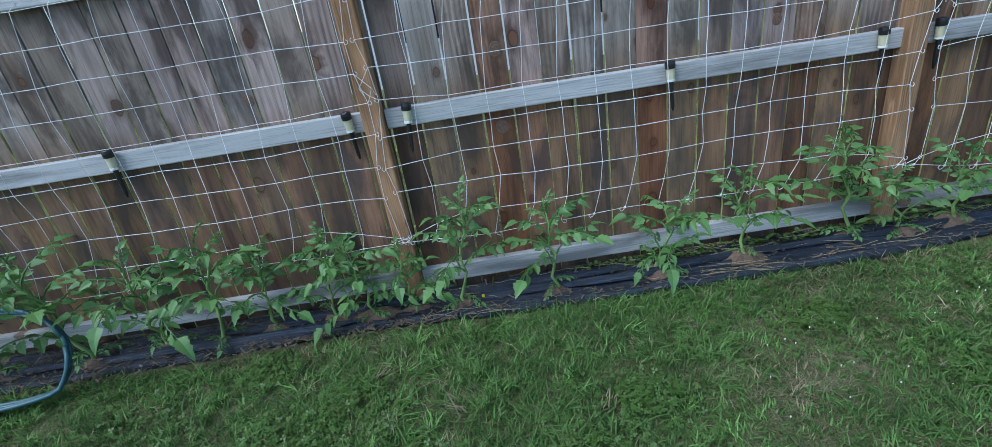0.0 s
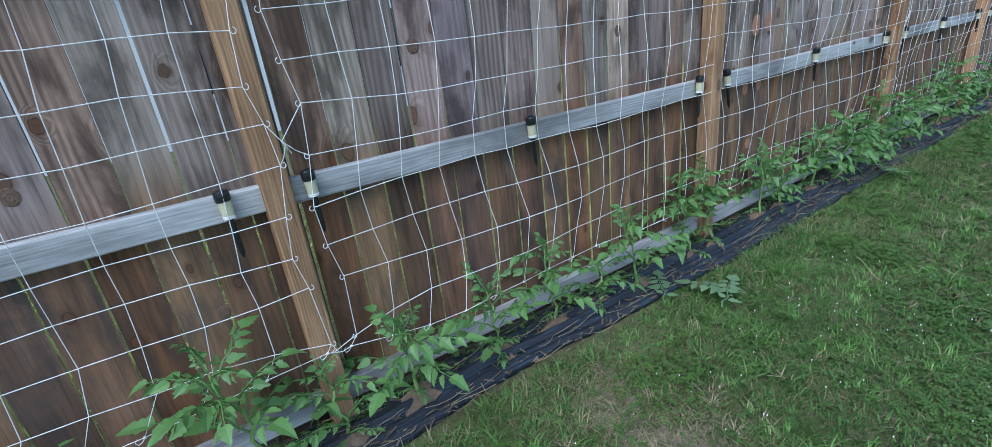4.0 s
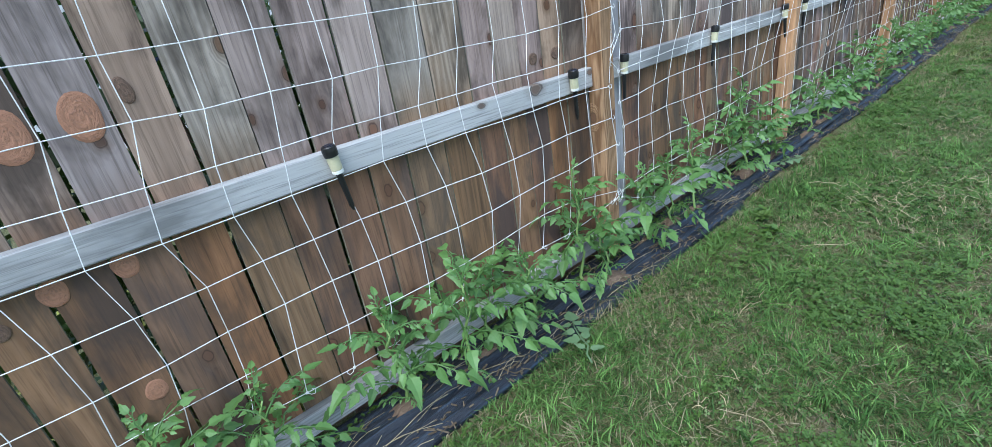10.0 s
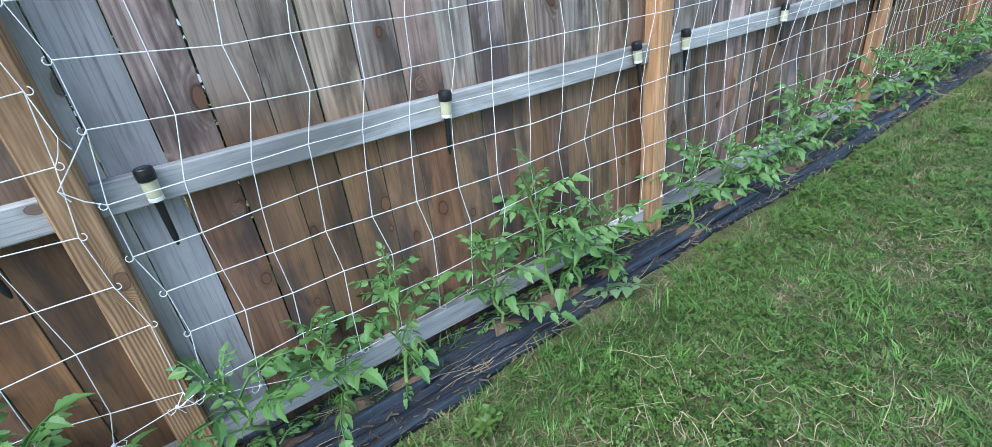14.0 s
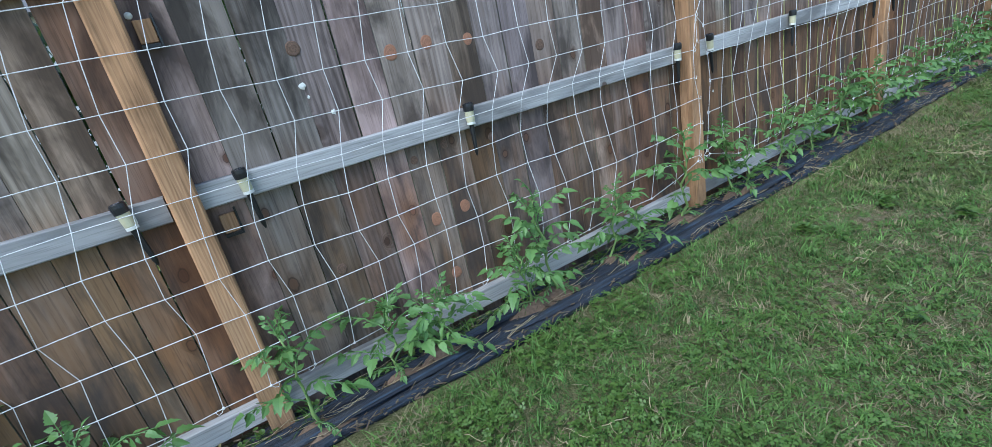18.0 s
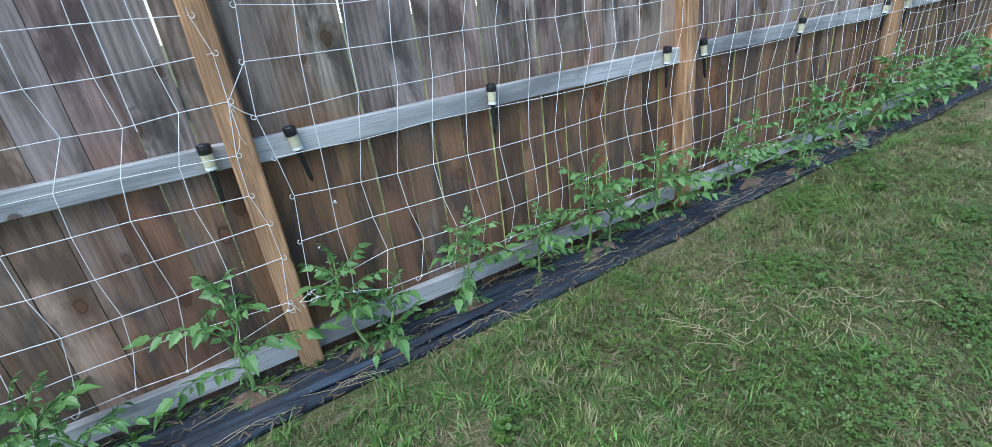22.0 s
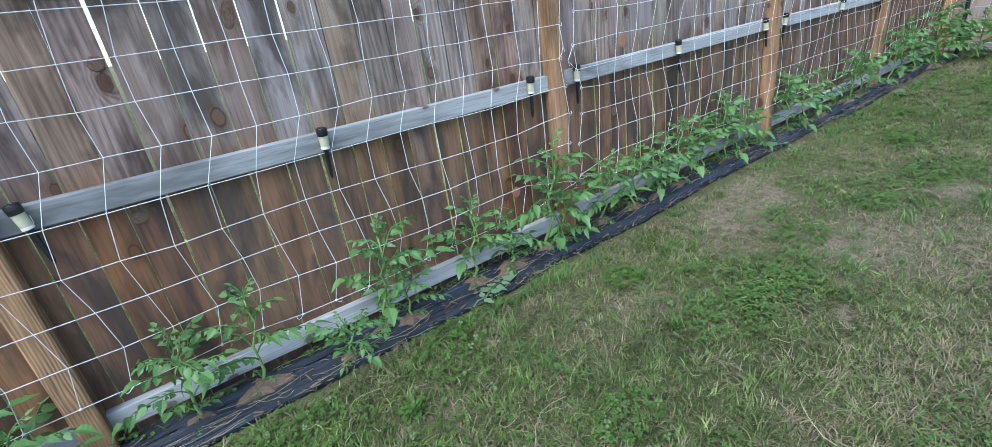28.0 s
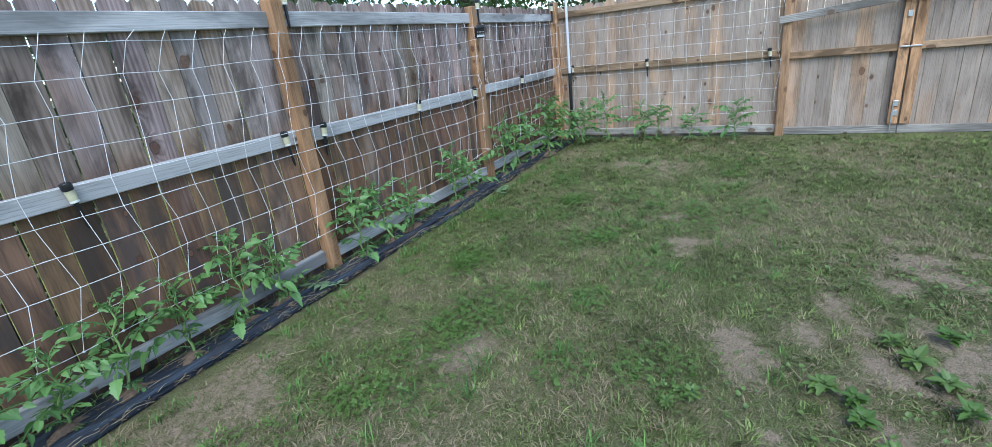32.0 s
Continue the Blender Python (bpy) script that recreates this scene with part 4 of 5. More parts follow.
# along the fence, out from it, kind, scale
PLANTS = (
    (-2.1, -0.2, 5, 1.25), (-1.62, -0.22, 3, 1.3), (-1.25, -0.2, 2, 1.25), (-0.95, -0.24, 3, 1.1), (-0.72, -0.18, 1, 1.0), (-0.42, -0.18, 2, 1.0), (-0.2, -0.2, 5, 0.9), (0.0, -0.2, 2, 0.9), (0.24, -0.22, 3, 1.0), (0.70, -0.23, 1, 1.0),
    (1.2, -0.2, 4, 1.3), (1.65, -0.2, 1, 1.05), (2.2, -0.17, 3, 1.1), (2.45, -0.2, 0, 1.0), (2.75, -0.16, 1, 1.0), (3.15, -0.15, 0, 1.05), (3.5, -0.15, 1, 0.85), (3.76, -0.17, 4, 1.0), (4.05, -0.17, 1, 0.9), (4.5, -0.17, 2, 1.05), (4.68, -0.2, 3, 0.95),
    (5.28, -0.14, 3, 0.9), (5.48, -0.16, 2, 0.95), (5.95, -0.16, 2, 1.0), (6.2, -0.2, 1, 1.0), (6.35, -0.16, 5, 0.9), (6.62, -0.17, 2, 1.0), (6.98, -0.14, 3, 0.95), (7.08, -0.22, 2, 0.9), (7.5, -0.16, 0, 1.15), (7.75, -0.15, 2, 0.95), (7.95, -0.18, 3, 0.85), (8.4, -0.16, 5, 0.95), (8.68, -0.15, 3, 1.05), (8.8, -0.2, 2, 0.9),
    (9.05, -0.2, 0, 1.0), (9.6, -0.22, 1, 0.9), (9.95, -0.15, 0, 1.1), (10.15, -0.15, 2, 0.85), (10.8, -0.16, 3, 0.95), (10.65, -0.18, 2, 0.9), (11.2, -0.15, 3, 0.85), (11.3, -0.24, 4, 1.0), (11.8, -0.14, 1, 1.1),
    (12.25, -0.15, 3, 0.9), (12.35, -0.2, 4, 1.1), (12.78, -0.14, 3, 0.85), (13.17, -0.15, 2, 0.9), (13.52, -0.15, 3, 0.95), (13.65, -0.16, 2, 0.8), (14.05, -0.14, 1, 1.0), (14.2, -0.15, 0, 0.9), (14.70, -0.15, 2, 0.9), (14.95, -0.15, 1, 0.9), (15.32, -0.24, 4, 0.9), (15.52, -0.15, 1, 1.05), (15.65, -0.18, 2, 0.75), (16.05, -0.15, 1, 1.0), (16.3, -0.16, 4, 1.1), (16.58, -0.15, 3, 1.15), (16.7, -0.16, 0, 1.0), (17.05, -0.15, 3, 0.9), (17.35, -0.15, 1, 0.95), (17.6, -0.16, 2, 0.95),
    (17.85, -0.16, 5, 0.95), (18.15, -0.16, 2, 0.9), (18.5, -0.15, 5, 1.0), (18.75, -0.16, 2, 0.9), (19.45, -0.17, 5, 0.95), (19.75, -0.17, 3, 1.0), (20.05, -0.16, 2, 0.9), (20.7, -0.16, 3, 1.0), (21.0, -0.16, 2, 1.0), (21.7, -0.17, 3, 1.1), (22.1, -0.17, 5, 1.0), (22.5, -0.18, 5, 1.1), (22.9, -0.2, 5, 1.2), (23.25, -0.25, 5, 1.15), (23.5, -0.5, 2, 1.15), (23.45, -0.85, 3, 1.1), (23.3, -0.55, 1, 1.0), (22.7, -0.3, 2, 1.0),
    (23.55, -1.3, 2, 1.0), (23.55, -1.45, 3, 0.9), (23.55, -1.85, 2, 0.9), (23.55, -2.35, 5, 0.95))
used = set()
for x, y, k, s in PLANTS:
    m = Matrix.LocRotScale((x, y, -0.005), Euler((R.uniform(-0.12, 0.12), R.uniform(-0.12, 0.12), R.uniform(0, 6.28))), Vector((s * 1.04, s * 1.04, s * R.uniform(1.02, 1.22))))
    if k in used:
        copy_thing(KINDS[k], m @ Matrix.Diagonal((*KINDS[k].scale, 1)).inverted())
    else:
        KINDS[k].matrix_basis = m
        used.add(k)


# ---- weed fabric ----
def weed_fabric(x0, x1, seed):
    """A wrinkled black sheet laid from the boards to the lawn."""
    na, nb, nc = Lattice(0.035, seed), Lattice(0.5, seed + 1), Lattice(0.12, seed + 2)
    xs = np.arange(x0, x1 + 0.02, 0.045)
    fs = np.linspace(0, 1, 44)
    gx, gf = np.meshgrid(xs, fs, indexing="ij")
    edge = -0.325 - 0.05 * (nb(gx * 0.6, gx * 0) - 0.5) * 2 - 0.02 * (nc(gx, gx * 0 + 3) - 0.5)
    gy = -0.012 + gf * (edge + 0.012)
    fold = np.abs(na(gx * 0.10, gy + 0.03 * nb(gx, gy)) - 0.5) * 2
    ripple = 0.024 * (1 - fold) ** 2.5 + 0.012 * nb(gx, gy * 2) + 0.007 * nc(gx * 0.4, gy)
    gz = 0.001 + ripple * np.sin(np.pi * np.clip(gf, 0.02, 1)) ** 0.5 + 0.016 * np.exp(-((gf - 0.93) / 0.06) ** 2)
    gz[:, -1] -= 0.012
    v = np.stack([gx, gy, gz], -1).reshape(-1, 3)
    nx, ny = gx.shape
    i = (np.arange(nx - 1)[:, None] * ny + np.arange(ny - 1)).ravel()
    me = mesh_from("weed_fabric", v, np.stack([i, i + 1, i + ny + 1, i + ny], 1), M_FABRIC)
    me.polygons.foreach_set("use_smooth", [True] * len(me.polygons))
    home = thing("weed_fabric", ((x0 + x1) / 2, 0, 0), "wrinkled black weed fabric laid in folds under the tomato plants", "weed fabric", "weed fabric along the fence")
    me.transform(Matrix.Translation((-(x0 + x1) / 2, 0, 0)))
    ob = new("sheet", me)
    ob.parent = home
    ob.modifiers.new("thickness", "SOLIDIFY").thickness = 0.0015
    # loose folds that run along the sheet
    g = random.Random(seed)
    x = x0 + 0.1
    while x < x1 - 0.5:
        length, mid, wide = min(g.uniform(0.7, 2.2), x1 - 0.1 - x), g.choice((-0.15, -0.2, -0.245, -0.285)), g.uniform(0.028, 0.06)
        gx, gf = np.meshgrid(np.arange(0, length, 0.03), np.linspace(-0.5, 0.5, 9), indexing="ij")
        taper = np.clip(np.minimum(gx, length - gx) / 0.18, 0.15, 1)
        wx = gx + x
        gy = mid + 0.05 * (nb(wx * 0.8, wx * 0 + mid * 9) - 0.5) + gf * wide * taper
        gz = 0.024 + (0.026 * np.cos(gf * np.pi) ** 0.7 * taper) * (0.7 + 0.5 * nc(wx, gy * 3)) + 0.006 * na(wx * 0.15, gy)
        n0, n1 = gx.shape
        i = (np.arange(n0 - 1)[:, None] * n1 + np.arange(n1 - 1)).ravel()
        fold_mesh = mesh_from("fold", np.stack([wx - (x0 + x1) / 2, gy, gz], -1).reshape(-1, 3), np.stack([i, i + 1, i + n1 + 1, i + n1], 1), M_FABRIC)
        fold_mesh.polygons.foreach_set("use_smooth", [True] * len(fold_mesh.polygons))
        new("fold", fold_mesh).parent = home
        x += length * g.uniform(0.45, 0.9)
    return home


weed_fabric(-2.7, 8.2, 60)
weed_fabric(8.12, 16.4, 70)
weed_fabric(16.3, 23.6, 80)


def planting_soil():
    """Loose earth heaped round the stem of each plant."""
    g = random.Random(83)
    b = bmesh.new()
    for px, py, _, _ in PLANTS:
        if px > 23.0:
            continue
        rad, high = g.uniform(0.05, 0.095), g.uniform(0.012, 0.028)
        top = b.verts.new((px, py, 0.03 + high))
        inner, outer = [], []
        for q in np.linspace(0, 2 * math.pi, 15)[:-1]:
            f = rad * g.uniform(0.7, 1.25)
            inner.append(b.verts.new((px + 0.55 * f * math.cos(q), min(-0.05, py + 0.4 * f * math.sin(q)), 0.03 + high * g.uniform(0.5, 1.0))))
            outer.append(b.verts.new((px + f * 1.4 * math.cos(q), min(-0.045, py + 0.75 * f * math.sin(q)), 0.012)))
        for k in range(14):
            j = (k + 1) % 14
            b.faces.new((top, inner[k], inner[j]))
            b.faces.new((inner[k], outer[k], outer[j], inner[j]))
    me = bpy.data.meshes.new("planting_soil")
    b.to_mesh(me)
    b.free()
    me.materials.append(M_EARTH)
    tagged(new("planting_soil", me), "loose brown earth heaped round the tomato stems", "soil", kind="stuff")


M_EARTH = plain("dry_brown_earth", (0.17, 0.115, 0.075), 0.95, vary=0.6, scale=70, bump=0.9)
planting_soil()

# ---- the fence with the gate across the end ----
cross = thing("wall_gate_fence", (CORNER_X, 0, 0), "tan weathered board fence with a wooden double gate", "fence", kind="structure")
turn = Matrix.Rotation(radians(-90), 4, "Z")


def cross_bar(y0, y1, z0, z1, material, x0=-0.04, x1=-0.001, parent=None, name="rail"):
    part(name, box(x0, x1, y0, y1, z0, z1, 0.004), material, parent or cross)


for y in (-0.05, -2.82, -5.0, -7.4):
    share("post", post_mesh(1.83), cross, Matrix.Translation((0, y, 0)) @ turn)
for z0, z1, mat in ((0.03, 0.12, M_GREY_RAIL_Y), (0.895, 0.98, M_TAN_RAIL), (1.62, 1.70, M_TAN_RAIL)):
    cross_bar(-2.775, -0.1, z0, z1, mat)
    cross_bar(-7.35, -5.05, z0, z1, mat)
gate = thing("wooden_gate", (CORNER_X, -2.87, 0), "tan wooden double gate with steel latch and grey lower rail", "gate")


def leaf_of_gate(y0, y1, stile_first):
    side = thing("gate_leaf", (0, 0, 0))
    side.parent = gate
    part("top_rail", box(-0.04, -0.002, y1, y0, 1.60, 1.69, 0.004), M_TAN_RAIL, side)
    part("middle_rail", box(-0.04, -0.002, y1, y0, 0.86, 0.935, 0.004), M_TAN_RAIL, side)
    part("bottom_rail", box(-0.04, -0.002, y1, y0, -0.005, 0.08, 0.004), M_GREY_RAIL_Y, side)
    s = y1 + 0.05 if stile_first else y0 - 0.05
    part("stile", box(-0.062, -0.041, s - 0.045, s + 0.045, 0.10, 1.70, 0.004), M_POST, side)
    w = 0.14
    k = int((y0 - y1) / w)
    step = (y0 - y1) / k
    for i in range(k):
        share("picket", picket_mesh(step - 0.004, M_TAN, i, 1.84), side, Matrix.Translation((0.0, y0 - (i + 0.5) * step, -0.03)) @ turn)
    return side


leaf_one = leaf_of_gate(0.03, -1.066, True)
leaf_two = leaf_of_gate(-1.072, -2.1, False)
brace = part("sloping_brace", box(-0.115, -0.094, -1.75, 0.14, -0.04, 0.04, 0.004), M_GREY_RAIL_Y, gate, "silvered sloping board")
brace.matrix_basis = Matrix.Translation((0, 0, 1.30)) @ Matrix.Rotation(radians(-5.5), 4, "X")
part("latch_bar", box(-0.075, -0.064, -1.16, -0.98, 0.895, 0.91, 0.002), M_STEEL, gate, "galvanised latch bar")
for z in (1.22, 0.32, 0.22):
    h = part("hinge", box(-0.072, -0.064, -1.045, -1.005, z - 0.03, z + 0.03, 0.002), M_STEEL, gate, "galvanised hinge plate")
part("drop_bolt", tube([(-0.07, -1.0, 0.36), (-0.07, -1.0, 0.0)], 0.007, 8), M_STEEL, gate, "steel drop bolt")

# white pole in the corner
pole = thing("white_metal_pole", (CORNER_X - 0.14, -0.26, 0), "thin white metal pole standing in the fence corner", "pole")
part("shaft", lathe([(0.017, 0.9), (0.017, 2.6), (0.012, 2.61)], 12), M_WHITE_POLE, pole)
part("socket", lathe([(0.024, -0.02), (0.024, 0.9), (0.02, 0.91)], 12), M_BLACK, pole)


# ---- solar flood lights on the posts ----
def flood_light(x, z, tilt, out=-0.09, turned=-35):
    home = thing("solar_flood_light", (x, out, z), "black solar flood light screwed to the wooden fence", "flood light", "flood lights on posts")
    part("bracket", box(-0.02, 0.02, -0.035, 0.0, -0.03, 0.03, 0.004), M_BLACK, home)
    head = part("head", box(-0.055, 0.055, -0.065, -0.03, -0.06, 0.06, 0.018), M_BLACK, home)
    head.rotation_euler = (radians(tilt), 0, radians(turned))
    part("lens", box(-0.042, 0.042, -0.067, -0.0655, -0.046, -0.028 if turned else 0.035, 0.0005), M_LENS, head, "pale frosted lens")
    for i in range(5):
        for j in range(2):
            b = lathe([(0.0065, 0.0), (0.006, 0.003), (0.003, 0.0045)], 8)
            if not turned:
                b.free()
                continue
            d = part("diode", b, M_LED, head)
            d.matrix_basis = Matrix.Translation((-0.032 + 0.016 * i, -0.0655, -0.022 + 0.022 * j)) @ Matrix.Rotation(radians(90), 4, "X")
    return home


flood_light(4.655, 1.525, 0, 0.028, 0)
flood_light(14.36, 1.40, 18)
flood_light(21.60, 1.52, 10)


# ---- garden hose ----
b = bmesh.new()
for k in range(3):
    rad, c = 0.28 + 0.03 * k, Vector((-1.84 - 0.03 * k, -0.36, 0.17))
    tube([Vector((c.x + rad * math.cos(q), c.y + rad * 0.42 * math.sin(q) - 0.012 * k, max(0.045 + 0.004 * k, c.z + rad * 0.68 * math.sin(q)))) for q in np.linspace(0.2 * k, 6.1 + 0.2 * k, 36)], 0.010, 8, b)
me = bpy.data.meshes.new("garden_hose")
b.to_mesh(me)
b.free()
me.materials.append(M_HOSE)
for p in me.polygons:
    p.use_smooth = True
tagged(new("garden_hose", me), "blue-green rubber garden hose coiled against the fence foot", "garden hose")

# ---- plant tags ----
for x, y in ((0.29, -0.21), (0.335, -0.215)):
    home = thing("plant_tag", (x, y, 0.0), "small yellow plastic plant tag stuck in the soil", "plant tag", "plant tags")
    part("blade", box(-0.007, 0.007, -0.0008, 0.0008, -0.01, 0.055, 0.0005), M_TAG, home)


# ---- small weeds, clover, fallen leaves, straw ----
def round_leaf(b, p, size, r):
    a = r.uniform(0, 6.28)
    tilt = Matrix.Rotation(a, 3, "Z") @ Matrix.Rotation(r.uniform(-0.6, 0.6), 3, "X")
    c = b.verts.new(p)
    ring = [b.verts.new(p + tilt @ Vector((size * math.cos(q) * 0.9, size * math.sin(q), 0.25 * size))) for q in np.linspace(0, 5.23, 6)]
    for k in range(6):
        b.faces.new((c, ring[k], ring[(k + 1) % 6]))


def weed_patch(name, spots, label, seed, size=0.011, high=0.05, material=M_WEED):
    r = random.Random(seed)
    b = bmesh.new()
    for x, y, rx, ry, n in spots:
        for _ in range(n):
            q, d = r.uniform(0, 6.28), math.sqrt(r.random())
            px, py = x + rx * d * math.cos(q), y + ry * d * math.sin(q)
            round_leaf(b, Vector((px, py, 0.012 + r.uniform(0.2, 1.0) * high * (1.1 - d))), size * r.uniform(0.6, 1.4), r)
    me = bpy.data.meshes.new(name)
    b.to_mesh(me)
    b.free()
    me.materials.append(material)
    return tagged(new(name, me), label, "weed", kind="stuff")


rr = random.Random(5)
weed_patch("creeping_weed", [(x, -0.075, 0.11, 0.045, 32) for x in np.arange(0.9, 3.0, 0.14)] + [(x, -0.075, 0.12, 0.035, 20) for x in np.arange(3.0, 12.0, 0.2)], "low creeping weed along the bottom rail", 91)
weed_patch("creeping_weed", [(rr.uniform(12, 23.2), -0.08, 0.12, 0.04, 18) for _ in range(75)], "low creeping weed along the bottom rail", 92)
weed_patch("lawn_weed", [(rr.uniform(17.6, 20.2), rr.uniform(-3.6, -2.55), 0.22, 0.2, 18) for _ in range(26)] + [(rr.uniform(8, 17), rr.uniform(-2.3, -0.6), 0.24, 0.2, 12) for _ in range(40)], "broad-leaved green weeds in the thin lawn", 94, 0.009, 0.03, M_WEED_PALE)
weed_patch("lawn_weed", [(x, y, 0.055, 0.05, 26) for x, y in ((15.37, -0.72), (12.0, -0.71), (12.5, -0.88), (12.51, -1.19), (8.08, -0.5), (7.9, -0.62))], "small broad-leaved weed standing in the lawn", 95, 0.016, 0.06)
weed_patch("lawn_weed", [(16.92 + rr.gauss(0, 0.12), -1.28 + rr.gauss(0, 0.1), 0.13, 0.1, 90) for _ in range(14)] + [(16.88, -0.89, 0.07, 0.06, 30)], "low yellowish-green weed mat in the lawn", 96, 0.005, 0.022, M_WEED_PALE)

r = random.Random(17)
flower = None
for k in range(190):
    x, y = 1.2 + 4.0 * r.random() ** 0.8, -0.7 - 1.5 * r.random() ** 1.2
    h = r.uniform(0.05, 0.075)
    m = Matrix.Translation((x, y, -0.005)) @ Matrix.Diagonal((0.55, 0.55, h / 0.095, 1))
    if flower is None:
        flower = thing("clover_flower", (0, 0, 0), "small white clover flower head in the lawn", "clover flower", "clover flowers")
        head = bmesh.new()
        for _ in range(26):
            d = Vector((r.gauss(0, 1), r.gauss(0, 1), r.gauss(0.4, 0.9))).normalized()
            bmesh.ops.create_icosphere(head, subdivisions=1, radius=0.0028, matrix=Matrix.Translation(Vector((0, 0, 0.06)) + d * 0.006) @ Matrix.Diagonal((0.8, 0.8, 1.4, 1)))
        part("flower_head", head, M_PETAL, flower)
        part("stalk", tube([(0, 0, 0), (0.003, 0, 0.03), (0, 0, 0.058)], 0.0011, 4), M_STEM, flower)
        flower.matrix_basis = m
    else:
        copy_thing(flower, m)

leaf_mesh = tomato_leaf(random.Random(77), 0.26)
first = None
for x, y, z in ((4.29, -0.63, 2.0), (4.1, -0.62, 0.4), (6.53, -0.54, 1.0), (9.05, -0.42, 2.6), (15.9, -0.36, 0.3), (19.0, -0.42, 1.9), (20.9, -0.5, 0.2), (3.95, -0.42, 0.8)):
    if first is None:
        bmesh.ops.transform(leaf_mesh, matrix=Matrix.Diagonal((1, 1, 0.25, 1)), verts=leaf_mesh.verts)
        me = bpy.data.meshes.new("fallen_leaf")
        leaf_mesh.to_mesh(me)
        me.materials.append(M_LEAF_PALE)
        first = True
    ob = tagged(new("fallen_leaf", me), "pale wilted tomato leaf dropped on the lawn", "leaf", "fallen tomato leaves")
    ob.matrix_basis = pose(x, y, 0.045, 4, -3, math.degrees(z))


def rosette(x, y, size, seed, material):
    """A broad-leaved weed: lobed leaves that lie out from one root."""
    r = random.Random(seed)
    home = thing("lawn_weed", (x, y, 0.0), "broad-leaved green weed rosette in bare lawn soil", "weed", "weed rosettes in the lawn")
    for k in range(22):
        b = bmesh.new()
        leaflet(b, Vector((0.01, 0, 0.012 + 0.0015 * k)), Vector((1, 0, r.uniform(0.15, 0.9))).normalized(), Vector((-0.3, 0, 1)).normalized(), size * r.uniform(0.25, 0.52), r, 0.2)
        ob = part("leaf", b, material, home)
        ob.matrix_basis = Matrix.Rotation(k * 2.4 + r.uniform(-0.3, 0.3), 4, "Z")


for n, (x, y, size) in enumerate(((18.91, -2.93, 0.13), (18.86, -3.02, 0.1), (19.18, -3.25, 0.14), (19.3, -3.2, 0.11), (18.75, -3.03, 0.12), (18.62, -3.1, 0.1), (19.05, -3.32, 0.13), (18.9, -3.35, 0.12), (18.7, -2.5, 0.07), (18.62, -2.42, 0.06), (19.4, -3.4, 0.12), (12.5, -1.19, 0.07), (16.88, -0.89, 0.06), (11.5, -1.35, 0.08), (8.05, -0.52, 0.09), (12.0, -0.71, 0.06), (15.37, -0.74, 0.07), (20.9, -1.9, 0.09), (22.3, -1.6, 0.1), (4.6, -0.6, 0.07))):
    rosette(x, y, size, 700 + n, M_WEED if n % 3 == 1 else M_WEED_PALE)


STRAW_A = ((8.64, -1.01, 0.16), (8.58, -0.85, 0.14), (8.92, -1.26, 0.2), (6.68, -0.95, 0.12), (8.37, -0.98, 0.15), (10.2, -1.02, 0.2))
STRAW_B = ((13.5, -0.9, 0.15), (13.72, -1.1, 0.17), (13.9, -1.18, 0.15), (12.86, -0.44, 0.08), (13.47, -0.96, 0.12))
STRAW_C = ((15.4, -0.7, 0.3), (16.5, -1.5, 0.4), (2.7, -0.8, 0.4), (1.0, -0.6, 0.4), (18.5, -1.2, 0.4), (5.0, -0.8, 0.4))


def straw(name, count, spots, seed, label):
    g = random.Random(seed)
    b = bmesh.new()
    for _ in range(count):
        sx, sy, sr = g.choice(spots)
        x, y = g.gauss(sx, sr), min(g.gauss(sy, sr * 0.7), -0.38)
        a, L, c = g.uniform(0, 6.28), (g.uniform(0.12, 0.28) if g.random() < 0.15 else g.uniform(0.03, 0.11)), g.uniform(-2.2, 2.2)
        pts = []
        for f in np.linspace(0, 1, 5):
            pts.append((x, y, 0.022 + 0.022 * math.sin(3 * f + a) ** 2))
            x, y = x + math.cos(a + c * f) * L / 4, y + math.sin(a + c * f) * L / 4
        tube(pts, g.uniform(0.0008, 0.0015), 3, b, False)
    me = bpy.data.meshes.new(name)
    b.to_mesh(me)
    b.free()
    me.materials.append(M_STRAW)
    tagged(new(name, me), label, "straw", kind="stuff")


straw("dry_straw", 150, STRAW_A, 31, "dry bent grass stems lying on the lawn")
straw("dry_straw", 110, STRAW_B, 32, "dry bent grass stems piled on the lawn")
straw("dry_straw", 6, ((11.84, -1.12, 0.06),), 36, "few long dry grass stems lying on the lawn")
straw("dry_straw", 90, STRAW_C, 33, "dry bent grass stems lying on the lawn")


def strands(name, count, seed, label):
    """Long dry strands that lie along the fabric."""
    g = random.Random(seed)
    b = bmesh.new()
    for _ in range(count):
        x, y = g.uniform(0, 23), -0.05 - 0.29 * g.random()
        a, L = g.gauss(0, 0.16), g.uniform(0.05, 0.3)
        pts = [(x + L * f * math.cos(a), max(-0.36, min(-0.045, y + L * f * math.sin(a))) + 0.01 * math.sin(4 * f + x), 0.030 + 0.012 * math.sin(3 * f + y * 40) ** 2) for f in np.linspace(0, 1, 5)]
        tube(pts, g.uniform(0.0006, 0.0013), 3, b, False)
    me = bpy.data.meshes.new(name)
    b.to_mesh(me)
    b.free()
    me.materials.append(M_STRAW)
    tagged(new(name, me), label, "straw", kind="stuff")


strands("dry_strand", 650, 34, "dry grass strands lying along the black fabric")


